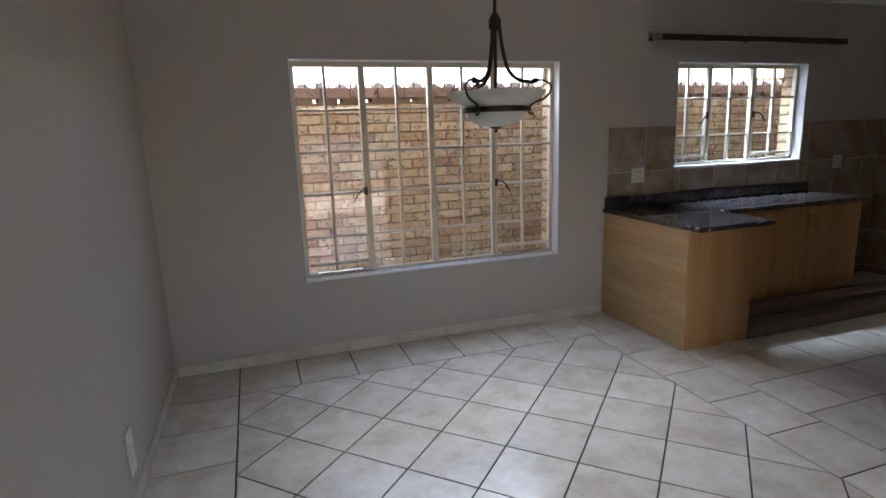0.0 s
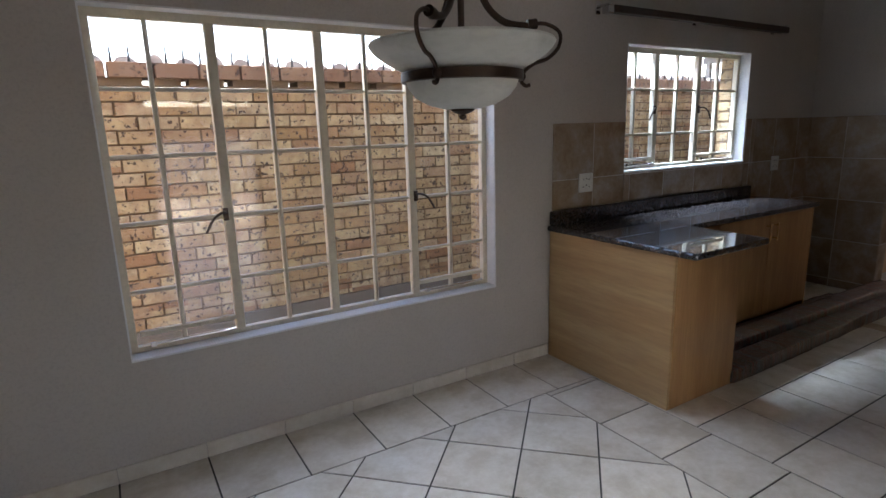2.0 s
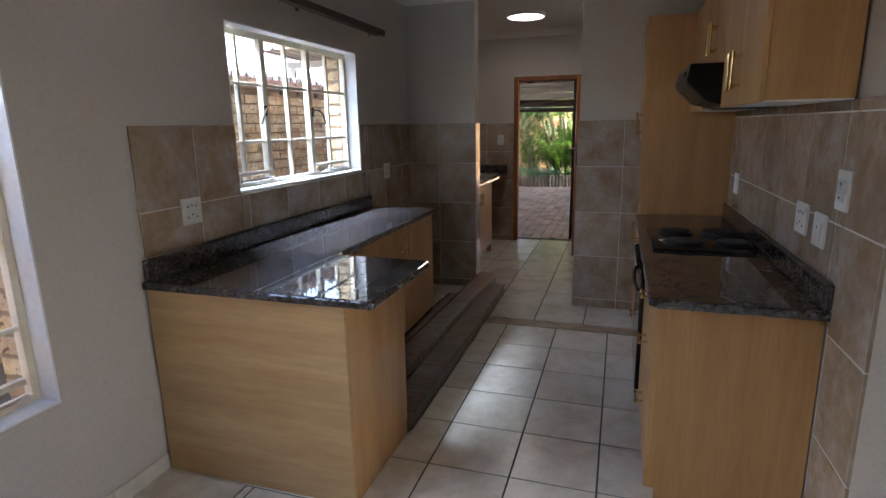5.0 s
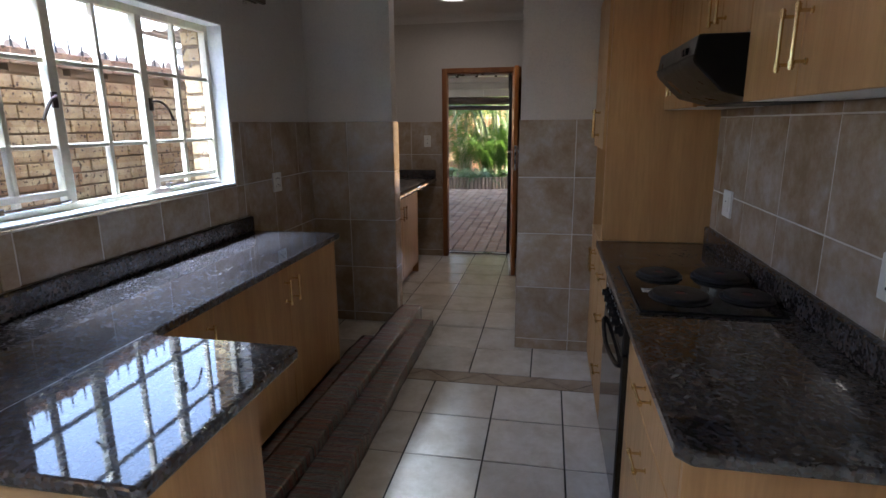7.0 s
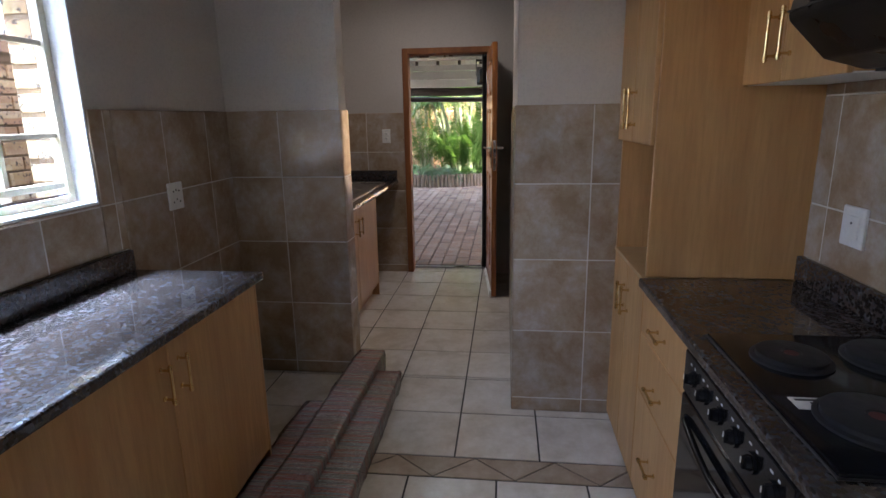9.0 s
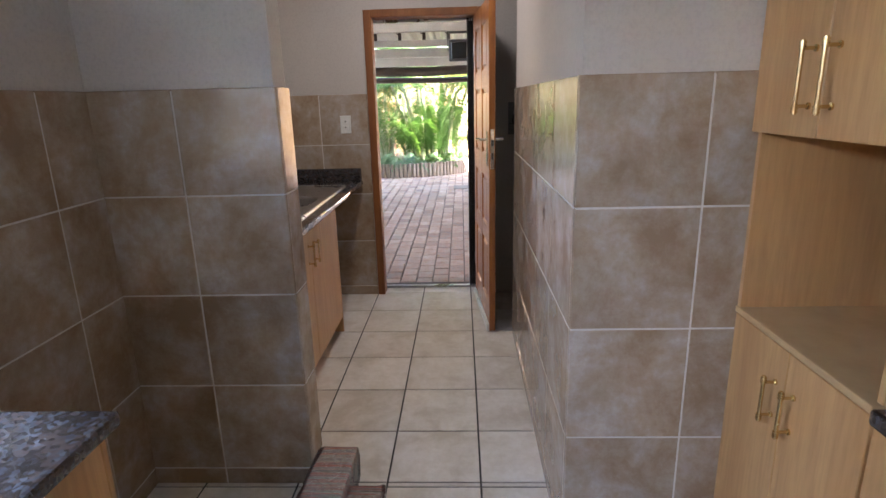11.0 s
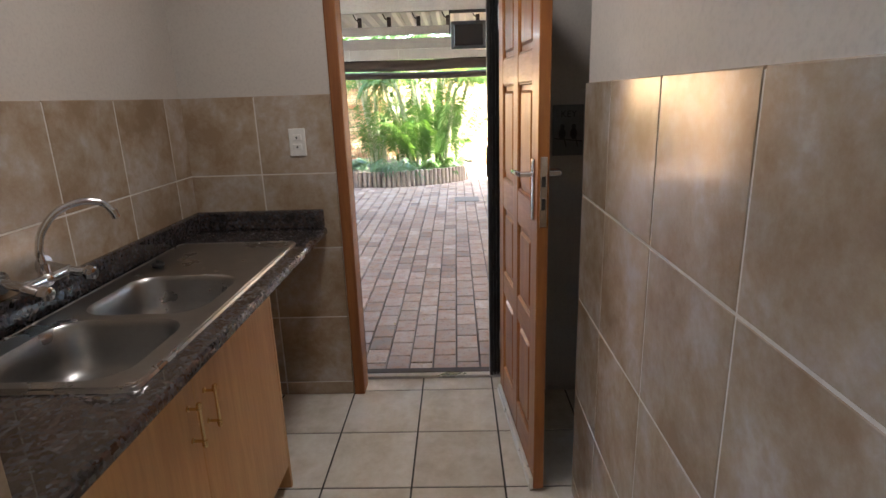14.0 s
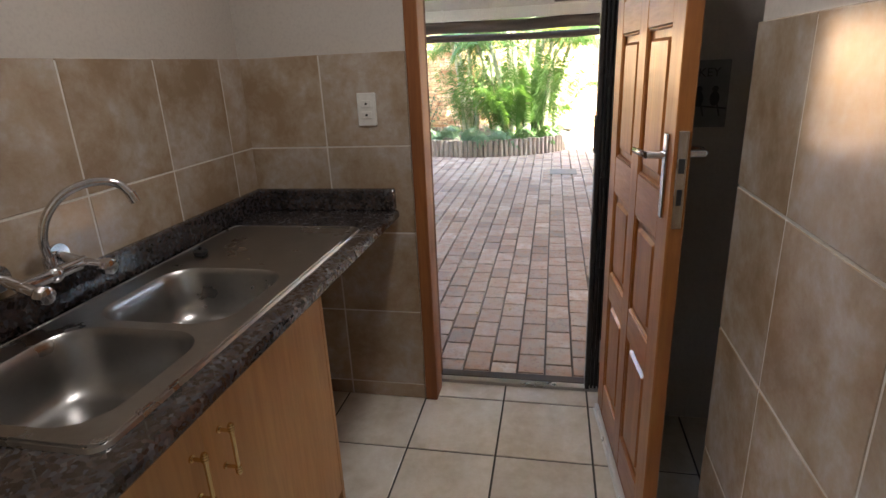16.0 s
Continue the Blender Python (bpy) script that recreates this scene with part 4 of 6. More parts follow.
def sink():
    root = thing("sink", ((SX0 + SX1) / 2, (SY0 + SY1) / 2, 0.92), "stainless steel double-bowl sink with draining board", "sink")
    z = 0.9275
    bowls = [(6.705, 7.07, 3.465, 3.845), (7.105, 7.475, 3.465, 3.845)]
    # flat deck cut round the two bowls
    s = Shape()
    bm = s.bm
    outer = rounded(SX0, SX1, SY0, SY1, 0.03)
    loops = [outer] + [rounded(*b, 0.095, 8) for b in bowls]
    edges = []
    for lp in loops:
        vs = [bm.verts.new((p[0], p[1], z)) for p in lp]
        edges += [bm.edges.new((vs[i], vs[(i + 1) % len(vs)])) for i in range(len(vs))]
    bmesh.ops.triangle_fill(bm, use_beauty=True, use_dissolve=False, edges=edges)
    vo = [bm.verts.new((p[0], p[1], z)) for p in outer]
    big = rounded(SX0 - 0.004, SX1 + 0.004, SY0 - 0.004, SY1 + 0.004, 0.034)
    vb = [bm.verts.new((p[0], p[1], 0.9205)) for p in big]
    for i in range(len(vo)):
        j = (i + 1) % len(vo)
        bm.faces.new((vo[i], vo[j], vb[j], vb[i]))
    s.done("deck", STEEL, root)
    for x0, x1, y0, y1 in bowls:
        s = Shape()
        steps = [(0.0, 0.0, 0.095), (0.004, -0.004, 0.093), (0.010, -0.02, 0.090), (0.018, -0.09, 0.088), (0.026, -0.125, 0.085), (0.042, -0.148, 0.078), (0.065, -0.158, 0.066)]
        rings = []
        for g, dz, r in steps:
            rings.append([s.bm.verts.new((p[0], p[1], z + dz)) for p in rounded(x0 + g, x1 - g, y0 + g, y1 - g, r, 8)])
        for a, b in zip(rings, rings[1:]):
            for i in range(len(a)):
                j = (i + 1) % len(a)
                s.bm.faces.new((a[i], a[j], b[j], b[i]))
        s.bm.faces.new(rings[-1])
        s.done("bowl", STEEL, root, True)
        cx, cy = (x0 + x1) / 2, (y0 + y1) / 2 - 0.06
        Shape().lathe([(0.040, -0.1575), (0.040, -0.154), (0.033, -0.153), (0.030, -0.156), (0, -0.1565)], (cx, cy, z), 28).done("drain", CHROME, root, True)
        Shape().lathe([(0.020, 0.0), (0.020, 0.0012), (0, 0.0012)], (cx, cy, z - 0.1565), 20).done("drain_hole", DARK_HOLE, root)
    s = Shape()
    s.tube([(p[0], p[1], z + 0.001) for p in rounded(SX0 + 0.008, SX1 - 0.008, SY0 + 0.008, SY1 - 0.008, 0.025)] + [(SX1 - 0.008, SY1 - 0.035, z + 0.001)], 0.0028, 6)
    s.done("drainer_rib", STEEL, root, True)


sink()
plug = thing("sink_plug", (7.59, 3.84, 0.9275), "black rubber sink plug lying on the drainer", "sink plug")
Shape().lathe([(0.021, 0.0), (0.024, 0.012), (0.018, 0.016), (0.006, 0.017), (0.006, 0.024), (0, 0.025)], (7.59, 3.84, 0.929), 24).done("stopper", BLACK_MATT, plug, True)


def tap():
    root = thing("sink_tap", (7.11, SCUL_Y, 1.05), "chrome wall-mounted sink mixer with swan-neck spout", "tap")
    y = 3.90
    s = Shape()
    for x in (7.025, 7.195):
        s.rod((x, SCUL_Y - 0.009, 1.06), (x, SCUL_Y - 0.02, 1.06), 0.032, None, 24)
        s.rod((x, SCUL_Y - 0.02, 1.06), (x, y, 1.045), 0.014, None, 16)
    s.rod((7.015, y, 1.042), (7.205, y, 1.042), 0.017, None, 16).ball((7.11, y, 1.042), 0.024, 16)
    s.rod((7.11, y, 1.05), (7.11, y, 1.088), 0.015, None, 16)
    s.done("body", CHROME, root, True)
    s = Shape().tube(curve_points([(7.11, y, 1.08), (7.106, y - 0.002, 1.13), (7.118, y - 0.015, 1.185), (7.15, y - 0.045, 1.232), (7.196, y - 0.085, 1.252), (7.232, y - 0.125, 1.243), (7.245, y - 0.15, 1.212)], 42), 0.0105, 14)
    s.rod((7.244, y - 0.149, 1.216), (7.248, y - 0.157, 1.192), 0.0135, None, 16)
    s.done("spout", CHROME, root, True)
    for x, d in ((7.025, -1), (7.195, 1)):
        s = Shape().rod((x, y, 1.042), (x + d * 0.012, y - 0.05, 1.032), 0.015, None, 16)
        s.lathe([(0, 0.0), (0.014, 0.0), (0.021, 0.006), (0.023, 0.014), (0.021, 0.032), (0.014, 0.036), (0, 0.037)], (0, 0, 0), 8)
        # the turned knob was made at the origin: carry it to the spindle's end
        vs = [v for v in s.bm.verts if v.co.length < 0.06]
        bmesh.ops.transform(s.bm, matrix=Matrix.Translation((x + d * 0.012, y - 0.048, 1.032)) @ Matrix.Rotation(radians(97), 4, "X"), verts=vs)
        s.done("knob", CHROME, root, True)


tap()


def back_door():
    x0, x1, y0, y1, zt = 7.455, 8.225, 2.452, 2.492, 2.055
    root = thing("panel_door", (8.225, 2.472, 0), "varnished reddish hardwood panel door, standing open", "door")
    root.rotation_euler = (0, 0, radians(5.2))
    for a, b in ((x0, x0 + 0.098), (x1 - 0.098, x1), ((x0 + x1) / 2 - 0.045, (x0 + x1) / 2 + 0.045)):
        Shape().box(a, b, y0, y1, 0.012, zt, 0.003, 1).done("stile", DOOR_WOOD, root)
    rails = [(0.012, 0.20), (0.60, 0.70), (1.02, 1.15), (1.56, 1.66), (1.945, zt)]
    for side in (0, 1):
        a = x0 + 0.098 if side == 0 else (x0 + x1) / 2 + 0.045
        b = (x0 + x1) / 2 - 0.045 if side == 0 else x1 - 0.098
        for z0, z1 in rails:
            Shape().box(a, b, y0 + 0.001, y1 - 0.001, z0, z1, 0.002, 1).done("rail", DOOR_WOOD_X, root)
        for (_, z0), (z1, _) in zip(rails, rails[1:]):
            p = Shape().box(a, b, y0 + 0.013, y1 - 0.013, z0, z1)
            p.box(a + 0.028, b - 0.028, y0 + 0.004, y1 - 0.004, z0 + 0.028, z1 - 0.028, 0.010, 1)
            p.done("panel", DOOR_WOOD, root)
            m = Shape()
            for ya, yb in ((y0 + 0.003, y0 + 0.013), (y1 - 0.013, y1 - 0.003)):
                m.box(a, a + 0.009, ya, yb, z0, z1, 0.003, 1).box(b - 0.009, b, ya, yb, z0, z1, 0.003, 1)
                m.box(a + 0.009, b - 0.009, ya, yb, z0, z0 + 0.009, 0.003, 1).box(a + 0.009, b - 0.009, ya, yb, z1 - 0.009, z1, 0.003, 1)
            m.done("moulding", DOOR_WOOD, root)
    s = Shape().box(x0 - 0.003, x0 + 0.001, y0 + 0.008, y1 - 0.008, 1.075, 1.315, 0.001, 1)
    for ya, yb in ((y1 - 0.001, y1 + 0.007), (y0 - 0.007, y0 + 0.001)):
        s.box(x0 + 0.040, x0 + 0.070, ya, yb, 1.09, 1.305, 0.003)
    s.done("lock_plate", CHROME, root)
    Shape().box(x0 - 0.0045, x0 - 0.001, y0 + 0.013, y1 - 0.013, 1.215, 1.25).box(x0 - 0.0045, x0 - 0.001, y0 + 0.014, y1 - 0.014, 1.135, 1.175).done("lock_slot", DARK_HOLE, root)
    s = Shape()
    for d, yy in ((1, y1), (-1, y0)):
        s.rod((x0 + 0.055, yy, 1.252), (x0 + 0.055, yy + d * 0.05, 1.252), 0.010, None, 14)
        s.tube(curve_points([(x0 + 0.055, yy + d * 0.048, 1.252), (x0 + 0.09, yy + d * 0.055, 1.254), (x0 + 0.165, yy + d * 0.052, 1.249)], 14), 0.009, 12)
    s.done("lever_handle", CHROME, root, True)
    Shape().box(x0 + 0.004, x1 - 0.02, y1, y1 + 0.016, 0.008, 0.062, 0.004).box(x0 + 0.004, x1 - 0.02, y1 + 0.015, y1 + 0.021, 0.03, 0.036).done("draught_strip", ALUMINIUM, root)
    s = Shape()
    for z in (0.25, 1.8):
        s.rod((x1 + 0.004, y1 - 0.004, z), (x1 + 0.004, y1 - 0.004, z + 0.10), 0.007)
    s.done("hinge", STEEL, root)


back_door()


def security_gate():
    root = thing("security_gate", (8.41, 2.50, 0), "black folding trellis security gate, pushed aside", "gate")
    for i in range(8):
        y = 2.460 + i * 0.0082
        Shape().box(8.378 + (i % 2) * 0.022, 8.398 + (i % 2) * 0.022, y - 0.0045, y + 0.0045, 0.02, 2.06, 0.002, 1).done("upright", BLACK_MATT, root)
    for z in (0.22, 0.62, 1.02, 1.42, 1.80):
        s = Shape()
        for i in range(6):
            y = 2.458 + i * 0.0095
            s.rod((8.382, y, z - 0.04), (8.382, y + 0.0095, z + 0.04), 0.0035, None, 6).rod((8.422, y, z + 0.04), (8.422, y + 0.0095, z - 0.04), 0.0035, None, 6)
            s.ball((8.380, y, z), 0.0055, 8)
        s.done("lattice_link", BLACK_MATT, root)
    Shape().box(8.37, 8.43, 2.520, 2.538, 0.02, 2.06, 0.003).box(8.375, 8.425, 2.514, 2.544, 1.12, 1.27, 0.004).done("lock_post", BLACK_MATT, root)
    for z0, z1 in ((0.0, 0.018), (2.045, 2.07)):
        Shape().box(8.38, 8.42, DOORWAY[0] + 0.005, DOORWAY[1] - 0.005, z0, z1, 0.003).done("track", STEEL, root)


security_gate()


def key_holder():
    root = thing("key_holder", (8.235, 2.16, 1.24), "dark grey key holder board with birds and lettering", "key holder")
    Shape().box(8.213, 8.238, 2.105, 2.245, 1.235, 1.465, 0.003).done("board", SIGN_GREY, root)
    cu = bpy.data.curves.new("lettering", "FONT")
    cu.body, cu.size, cu.align_x, cu.extrude = "KEY", 0.042, "CENTER", 0.0008
    tmp = new("lettering_tmp", cu)
    me = bpy.data.meshes.new_from_object(tmp.evaluated_get(bpy.context.evaluated_depsgraph_get()))
    bpy.data.objects.remove(tmp)
    me.materials.append(DARK_HOLE)
    ob = new("lettering", me)
    m = pose(8.2118, 2.175, 1.41, 90, 0, -90)
    me.transform(m)
    attach(ob, root)
    for dy in (-0.025, 0.028):
        s = Shape().ball((8.2125, 2.175 + dy, 1.335), 0.022, 12, (0.12, 0.75, 1.2)).ball((8.2125, 2.175 + dy, 1.368), 0.011, 10, (0.2, 1, 1))
        s.rod((8.212, 2.175 + dy - 0.008, 1.32), (8.212, 2.175 + dy - 0.02, 1.275), 0.003, None, 6)
        s.done("bird", DARK_HOLE, root)
    Shape().rod((8.212, 2.11, 1.30), (8.212, 2.24, 1.315), 0.003, None, 6).done("branch", DARK_HOLE, root)


SIGN_GREY = mottled("grey_printed_board", (0.15, 0.15, 0.15), (0.20, 0.20, 0.20), 12, 0.6, 0, 0.05)
key_holder()

lamp = thing("ceiling_lamp", (7.18, 2.96, CEIL), "round white flush ceiling lamp, switched on", "lamp")
Shape().lathe([(0.205, 0.0), (0.205, -0.02), (0.195, -0.03), (0.185, -0.032), (0.185, -0.02), (0.185, 0)], (7.18, 2.96, CEIL), 48).done("rim", REVEAL, lamp, True)
Shape().lathe([(0.185, -0.028), (0.12, -0.038), (0, -0.042)], (7.18, 2.96, CEIL), 48).done("diffuser", glow("lit_diffuser", (1.0, 0.96, 0.9), 1.1), lamp, True)


# ---- outdoors ----
s = Shape()
# one sheet of ground out to the horizon, dropping round the house slab
s.box(-400, 400, -400, 400, -0.9, GROUND_Z - 0.006)
ground = tagged(s.done("ground", DIRT), "dark sandy ground round the house", "ground", kind="structure")

s = Shape().box(DOOR_X + 0.23, 19.0, -2.5, 7.5, GROUND_Z - 0.006, GROUND_Z - 0.004 + 0.001)
pavement = tagged(s.done("pavement", DIRT), "red-brown brick paved yard", "paving", kind="structure")
s = Shape().box(LEFT_X - 2, DOOR_X + 0.23, 4.107, 5.1, GROUND_Z - 0.006, GROUND_Z + 0.14)
tagged(s.done("side_path", CONCRETE), "narrow concrete side path along the house", "path", kind="structure")

# boundary wall beyond the windows
BY = 5.1
boundary = thing("boundary_wall", (3, BY, GROUND_Z), "yellow face-brick boundary wall with tiled coping", "wall", kind="structure")
Shape().box(-4.0, 9.5, BY + 0.012, BY + 0.22, GROUND_Z, 1.845).done("core", MORTAR, boundary)
Shape().box(-4.0, 9.5, BY - 0.004, BY + 0.24, GROUND_Z, 0.30, 0.004).done("plinth", mottled("stained_plinth", (0.16, 0.13, 0.10), (0.24, 0.19, 0.14), 2.2, 0.95, bump=0.5), boundary)


COPING = mottled("weathered_coping_tile", (0.42, 0.37, 0.32), (0.54, 0.50, 0.45), 4, 0.9, bump=0.3)


def coping_tile(s, x, w, rng):
    """The pointed end of one ridged tile laid across the wall's top."""
    h = 0.036 + 0.022 * rng.random()
    w *= 0.62 + 0.2 * rng.random()
    k = 0.3 + 0.2 * rng.random()
    pts = [(x, 1.976), (x + w * k * 0.4, 1.976 + h * 0.75), (x + w * k, 1.976 + h), (x + w * (k + 0.25), 1.976 + h * 0.9), (x + w * 0.9, 1.976 + h * 0.5), (x + w, 1.976)]
    s.prism(pts, "y", BY + 0.03, BY + 0.28, 0.004)


rng = random.Random(5)
x = -4.0
while x < 9.3:
    s = Shape()
    coping_tile(s, x, 0.168, rng)
    s.done("coping_tile", COPING, boundary)
    x += 0.172
for i in range(52):
    x = -3.9 + i * 0.255
    s = Shape().box(x, x + 0.243, BY - 0.018, BY + 0.24, 1.882 + 0.004 * rng.random(), 1.976, 0.005, 1)
    s.done("coping_brick", RED_BRICK, boundary)
s = Shape()
for i in range(133):
    x = -3.9 + i * 0.099 + 0.008 * rng.random()
    s.rod((x, BY + 0.012, 1.97), (x + 0.008 * (rng.random() - 0.5), BY + 0.012, 2.075 + 0.02 * rng.random()), 0.009, 0.003, 6)
s.done("wall_spike", BLACK_MATT, boundary)
s = Shape()
x = -3.95
while x < 9.3:
    w = 0.17 + 0.22 * rng.random()
    s.box(x, x + w, BY + 0.002, BY + 0.2, 1.84, 1.886)
    x += w + 0.035 + 0.03 * rng.random()
s.done("bedding_mortar", MORTAR, boundary)


# carport
def carport():
    root = thing("carport", (11.8, 3, GROUND_Z), "steel carport with pale ribbed roof sheets and timber poles", "carport")
    # ribbed sheet, falling away from the house
    for xa, xb, y0, y1 in ((8.62, 10.7, -2.4, 7.4), (10.65, 15.5, -2.4, 7.4)):
        s = Shape()
        n = int((y1 - y0) * 26)
        ends = []
        for x in (xa, xb):
            row = []
            for i in range(n + 1):
                y = y0 + (y1 - y0) * i / n
                ph = (y / 0.19) % 1.0
                rib = 0.036 if ph < 0.22 else (0.036 * (1 - (ph - 0.22) / 0.1) if ph < 0.32 else (0.036 * (ph - 0.9) / 0.1 if ph > 0.9 else 0.0))
                row.append(s.bm.verts.new((x, y, 2.70 - 0.026 * (x - 8.62) + rib)))
            ends.append(row)
        for i in range(n):
            s.bm.faces.new((ends[0][i], ends[0][i + 1], ends[1][i + 1], ends[1][i]))
        s.done("roof_sheet", ROOF_STEEL, root)
    for x, za, zb in ((9.4, 2.50, 2.60), (11.0, 2.27, 2.41), (12.2, 2.50, 2.575), (13.2, 2.305, 2.40)):
        c = Shape().box(x - 0.03, x + 0.03, -2.3, 7.3, za, zb, 0.004)
        c.box(x - 0.03, x + 0.045, -2.3, 7.3, za, za + 0.006).box(x - 0.03, x + 0.045, -2.3, 7.3, zb - 0.006, zb)
        c.done("purlin", BEAM_STEEL, root)
    s = Shape()
    for x, za in ((11.0, 2.41), (13.2, 2.40)):
        for i in range(25):
            y = -2.2 + i * 0.38
            s.box(x - 0.02, x + 0.02, y, y + 0.05, za, 2.62 - (x - 8.6) * 0.026 + 0.02, 0.003)
            s.tube([(x - 0.05, y + 0.02, 2.47), (x - 0.03, y + 0.07, 2.50), (x - 0.02, y + 0.10, 2.56)], 0.008, 6)
    s.done("roof_clip", GUM_POLE, root)
    Shape().box(15.14, 15.20, -2.3, 7.3, 2.285, 2.45, 0.004).done("edge_beam", BEAM_STEEL, root)
    g = Shape().box(15.06, 15.18, -2.3, 7.3, 2.12, 2.135, 0.003).box(15.05, 15.062, -2.3, 7.3, 2.12, 2.275, 0.003)
    for i in range(12):
        g.box(15.035, 15.06, -2.0 + i * 0.8, -1.975 + i * 0.8, 2.11, 2.29, 0.002)
    g.done("gutter", ROOF_STEEL, root)
    Shape().tube([(15.1, -2.4 + 0.7 * i, 2.03 + 0.012 * math.sin(2.1 * i)) for i in range(15)], 0.085, 14).done("gum_pole", GUM_POLE, root, True)
    Shape().tube([(15.35, -2.4 + 0.7 * i, 1.88 + 0.014 * math.sin(1.3 * i + 1)) for i in range(15)], 0.055, 12).done("gum_pole", GUM_POLE, root, True)
    for y in (-2.2, 7.2):
        Shape().rod((15.12, y, GROUND_Z), (15.12, y, 2.3), 0.075, 0.07, 16).done("post", GUM_POLE, root, True)
    for y in (-2.2, 7.2):
        for x, top in ((9.4, 2.5), (11.0, 2.28), (13.2, 2.31)):
            Shape().box(x - 0.03, x + 0.03, y - 0.04, y + 0.04, GROUND_Z, top, 0.004).done("steel_post", BEAM_STEEL, root)


carport()
fl = thing("flood_light", (11.0, 2.56, 2.27), "black flood light hung from the carport beam", "flood light")
Shape().box(10.93, 11.02, 2.40, 2.72, 1.93, 2.17, 0.012).done("housing", BLACK_MATT, fl)
Shape().box(10.922, 10.932, 2.43, 2.69, 1.96, 2.14, 0.003).done("lens", BLACK_GLASS, fl)
Shape().box(10.96, 11.0, 2.385, 2.397, 2.05, 2.24, 0.002).box(10.96, 11.0, 2.723, 2.735, 2.05, 2.24, 0.002).box(10.96, 11.0, 2.385, 2.735, 2.24, 2.268, 0.002).done("bracket", BLACK_MATT, fl)

# planted bed with log edging
CX, CY, RX, RY = 17.45, 4.1, 1.35, 1.75
bed = thing("planting_bed", (CX, CY, GROUND_Z), "raised soil bed edged with short upright logs", "planting bed")
s = Shape()
ring = [(CX + RX * math.cos(a * math.pi / 24), CY + RY * math.sin(a * math.pi / 24)) for a in range(48)]
s.prism(ring, "z", GROUND_Z, GROUND_Z + 0.24).done("soil", DIRT, bed)
log_mesh = None
rng = random.Random(11)
count = 120
for i in range(count):
    a = 2 * math.pi * i / count
    if log_mesh is None:
        first = Shape().rod((0, 0, 0), (0, 0, 0.33), 0.042, 0.039, 9).done("edging_log", LOG, bed)
        log_mesh = first.data
        ob = first
    else:
        ob = new("edging_log", log_mesh)
        attach(ob, bed)
    ob.location = (CX + (RX + 0.03) * math.cos(a), CY + (RY + 0.03) * math.sin(a), GROUND_Z - 0.02 * rng.random())
    ob.rotation_euler = (0.03 * (rng.random() - 0.5), 0.03 * (rng.random() - 0.5), rng.random() * 6)

LEAF = leaf_mat("palm_leaf", (0.028, 0.070, 0.014), (0.060, 0.120, 0.024))
LEAF_YELLOW = leaf_mat("yellowing_palm_leaf", (0.20, 0.21, 0.03), (0.30, 0.26, 0.04))
LEAF_BLUE = leaf_mat("grey_green_leaf", (0.05, 0.10, 0.05), (0.08, 0.14, 0.075))
CANE = mottled("ringed_palm_cane", (0.17, 0.20, 0.095), (0.30, 0.31, 0.19), 3, 0.55, bump=0.2, stretch=(1, 1, 9))


def frond(s, base, heading, rise, length, droop, rng, leaf=0.36, pairs=24, width=0.026):
    """An arching palm frond: a rib with narrow leaflets to both sides."""
    u = Vector((math.cos(heading), math.sin(heading), 0))
    side = Vector((-u.y, u.x, 0))
    base = Vector(base)
    rib = []
    for i in range(11):
        t = i / 10
        rib.append(base + u * (length * t * math.cos(rise) * (1 - 0.15 * t)) + Vector((0, 0, length * (t * math.sin(rise) - droop * t * t))))
    s.tube(rib, 0.009, 5, 0.002)
    for k in range(pairs):
        t = 0.16 + 0.84 * k / pairs
        f = t * 10
        i = min(int(f), 9)
        p = rib[i].lerp(rib[i + 1], f - i)
        d = (rib[i + 1] - rib[i]).normalized()
        ln = leaf * (0.55 + 0.75 * math.sin(math.pi * min(1, t * 0.95 + 0.05))) * (0.85 + 0.3 * rng.random())
        for sgn in (-1, 1):
            out = (side * sgn * 0.8 + d * 0.65 + Vector((0, 0, 0.25 * rng.random() - 0.05))).normalized()
            mid = p + out * ln * 0.5 + Vector((0, 0, 0.02))
            tip = p + out * ln + Vector((0, 0, -ln * (0.25 + 0.3 * rng.random())))
            w = d * width * (0.8 + 0.4 * rng.random())
            a, b, c = s.bm.verts.new(p), s.bm.verts.new(mid + w * 0.5), s.bm.verts.new(mid - w * 0.5)
            e = s.bm.verts.new(tip)
            s.bm.faces.new((a, b, c))
            s.bm.faces.new((b, e, c))


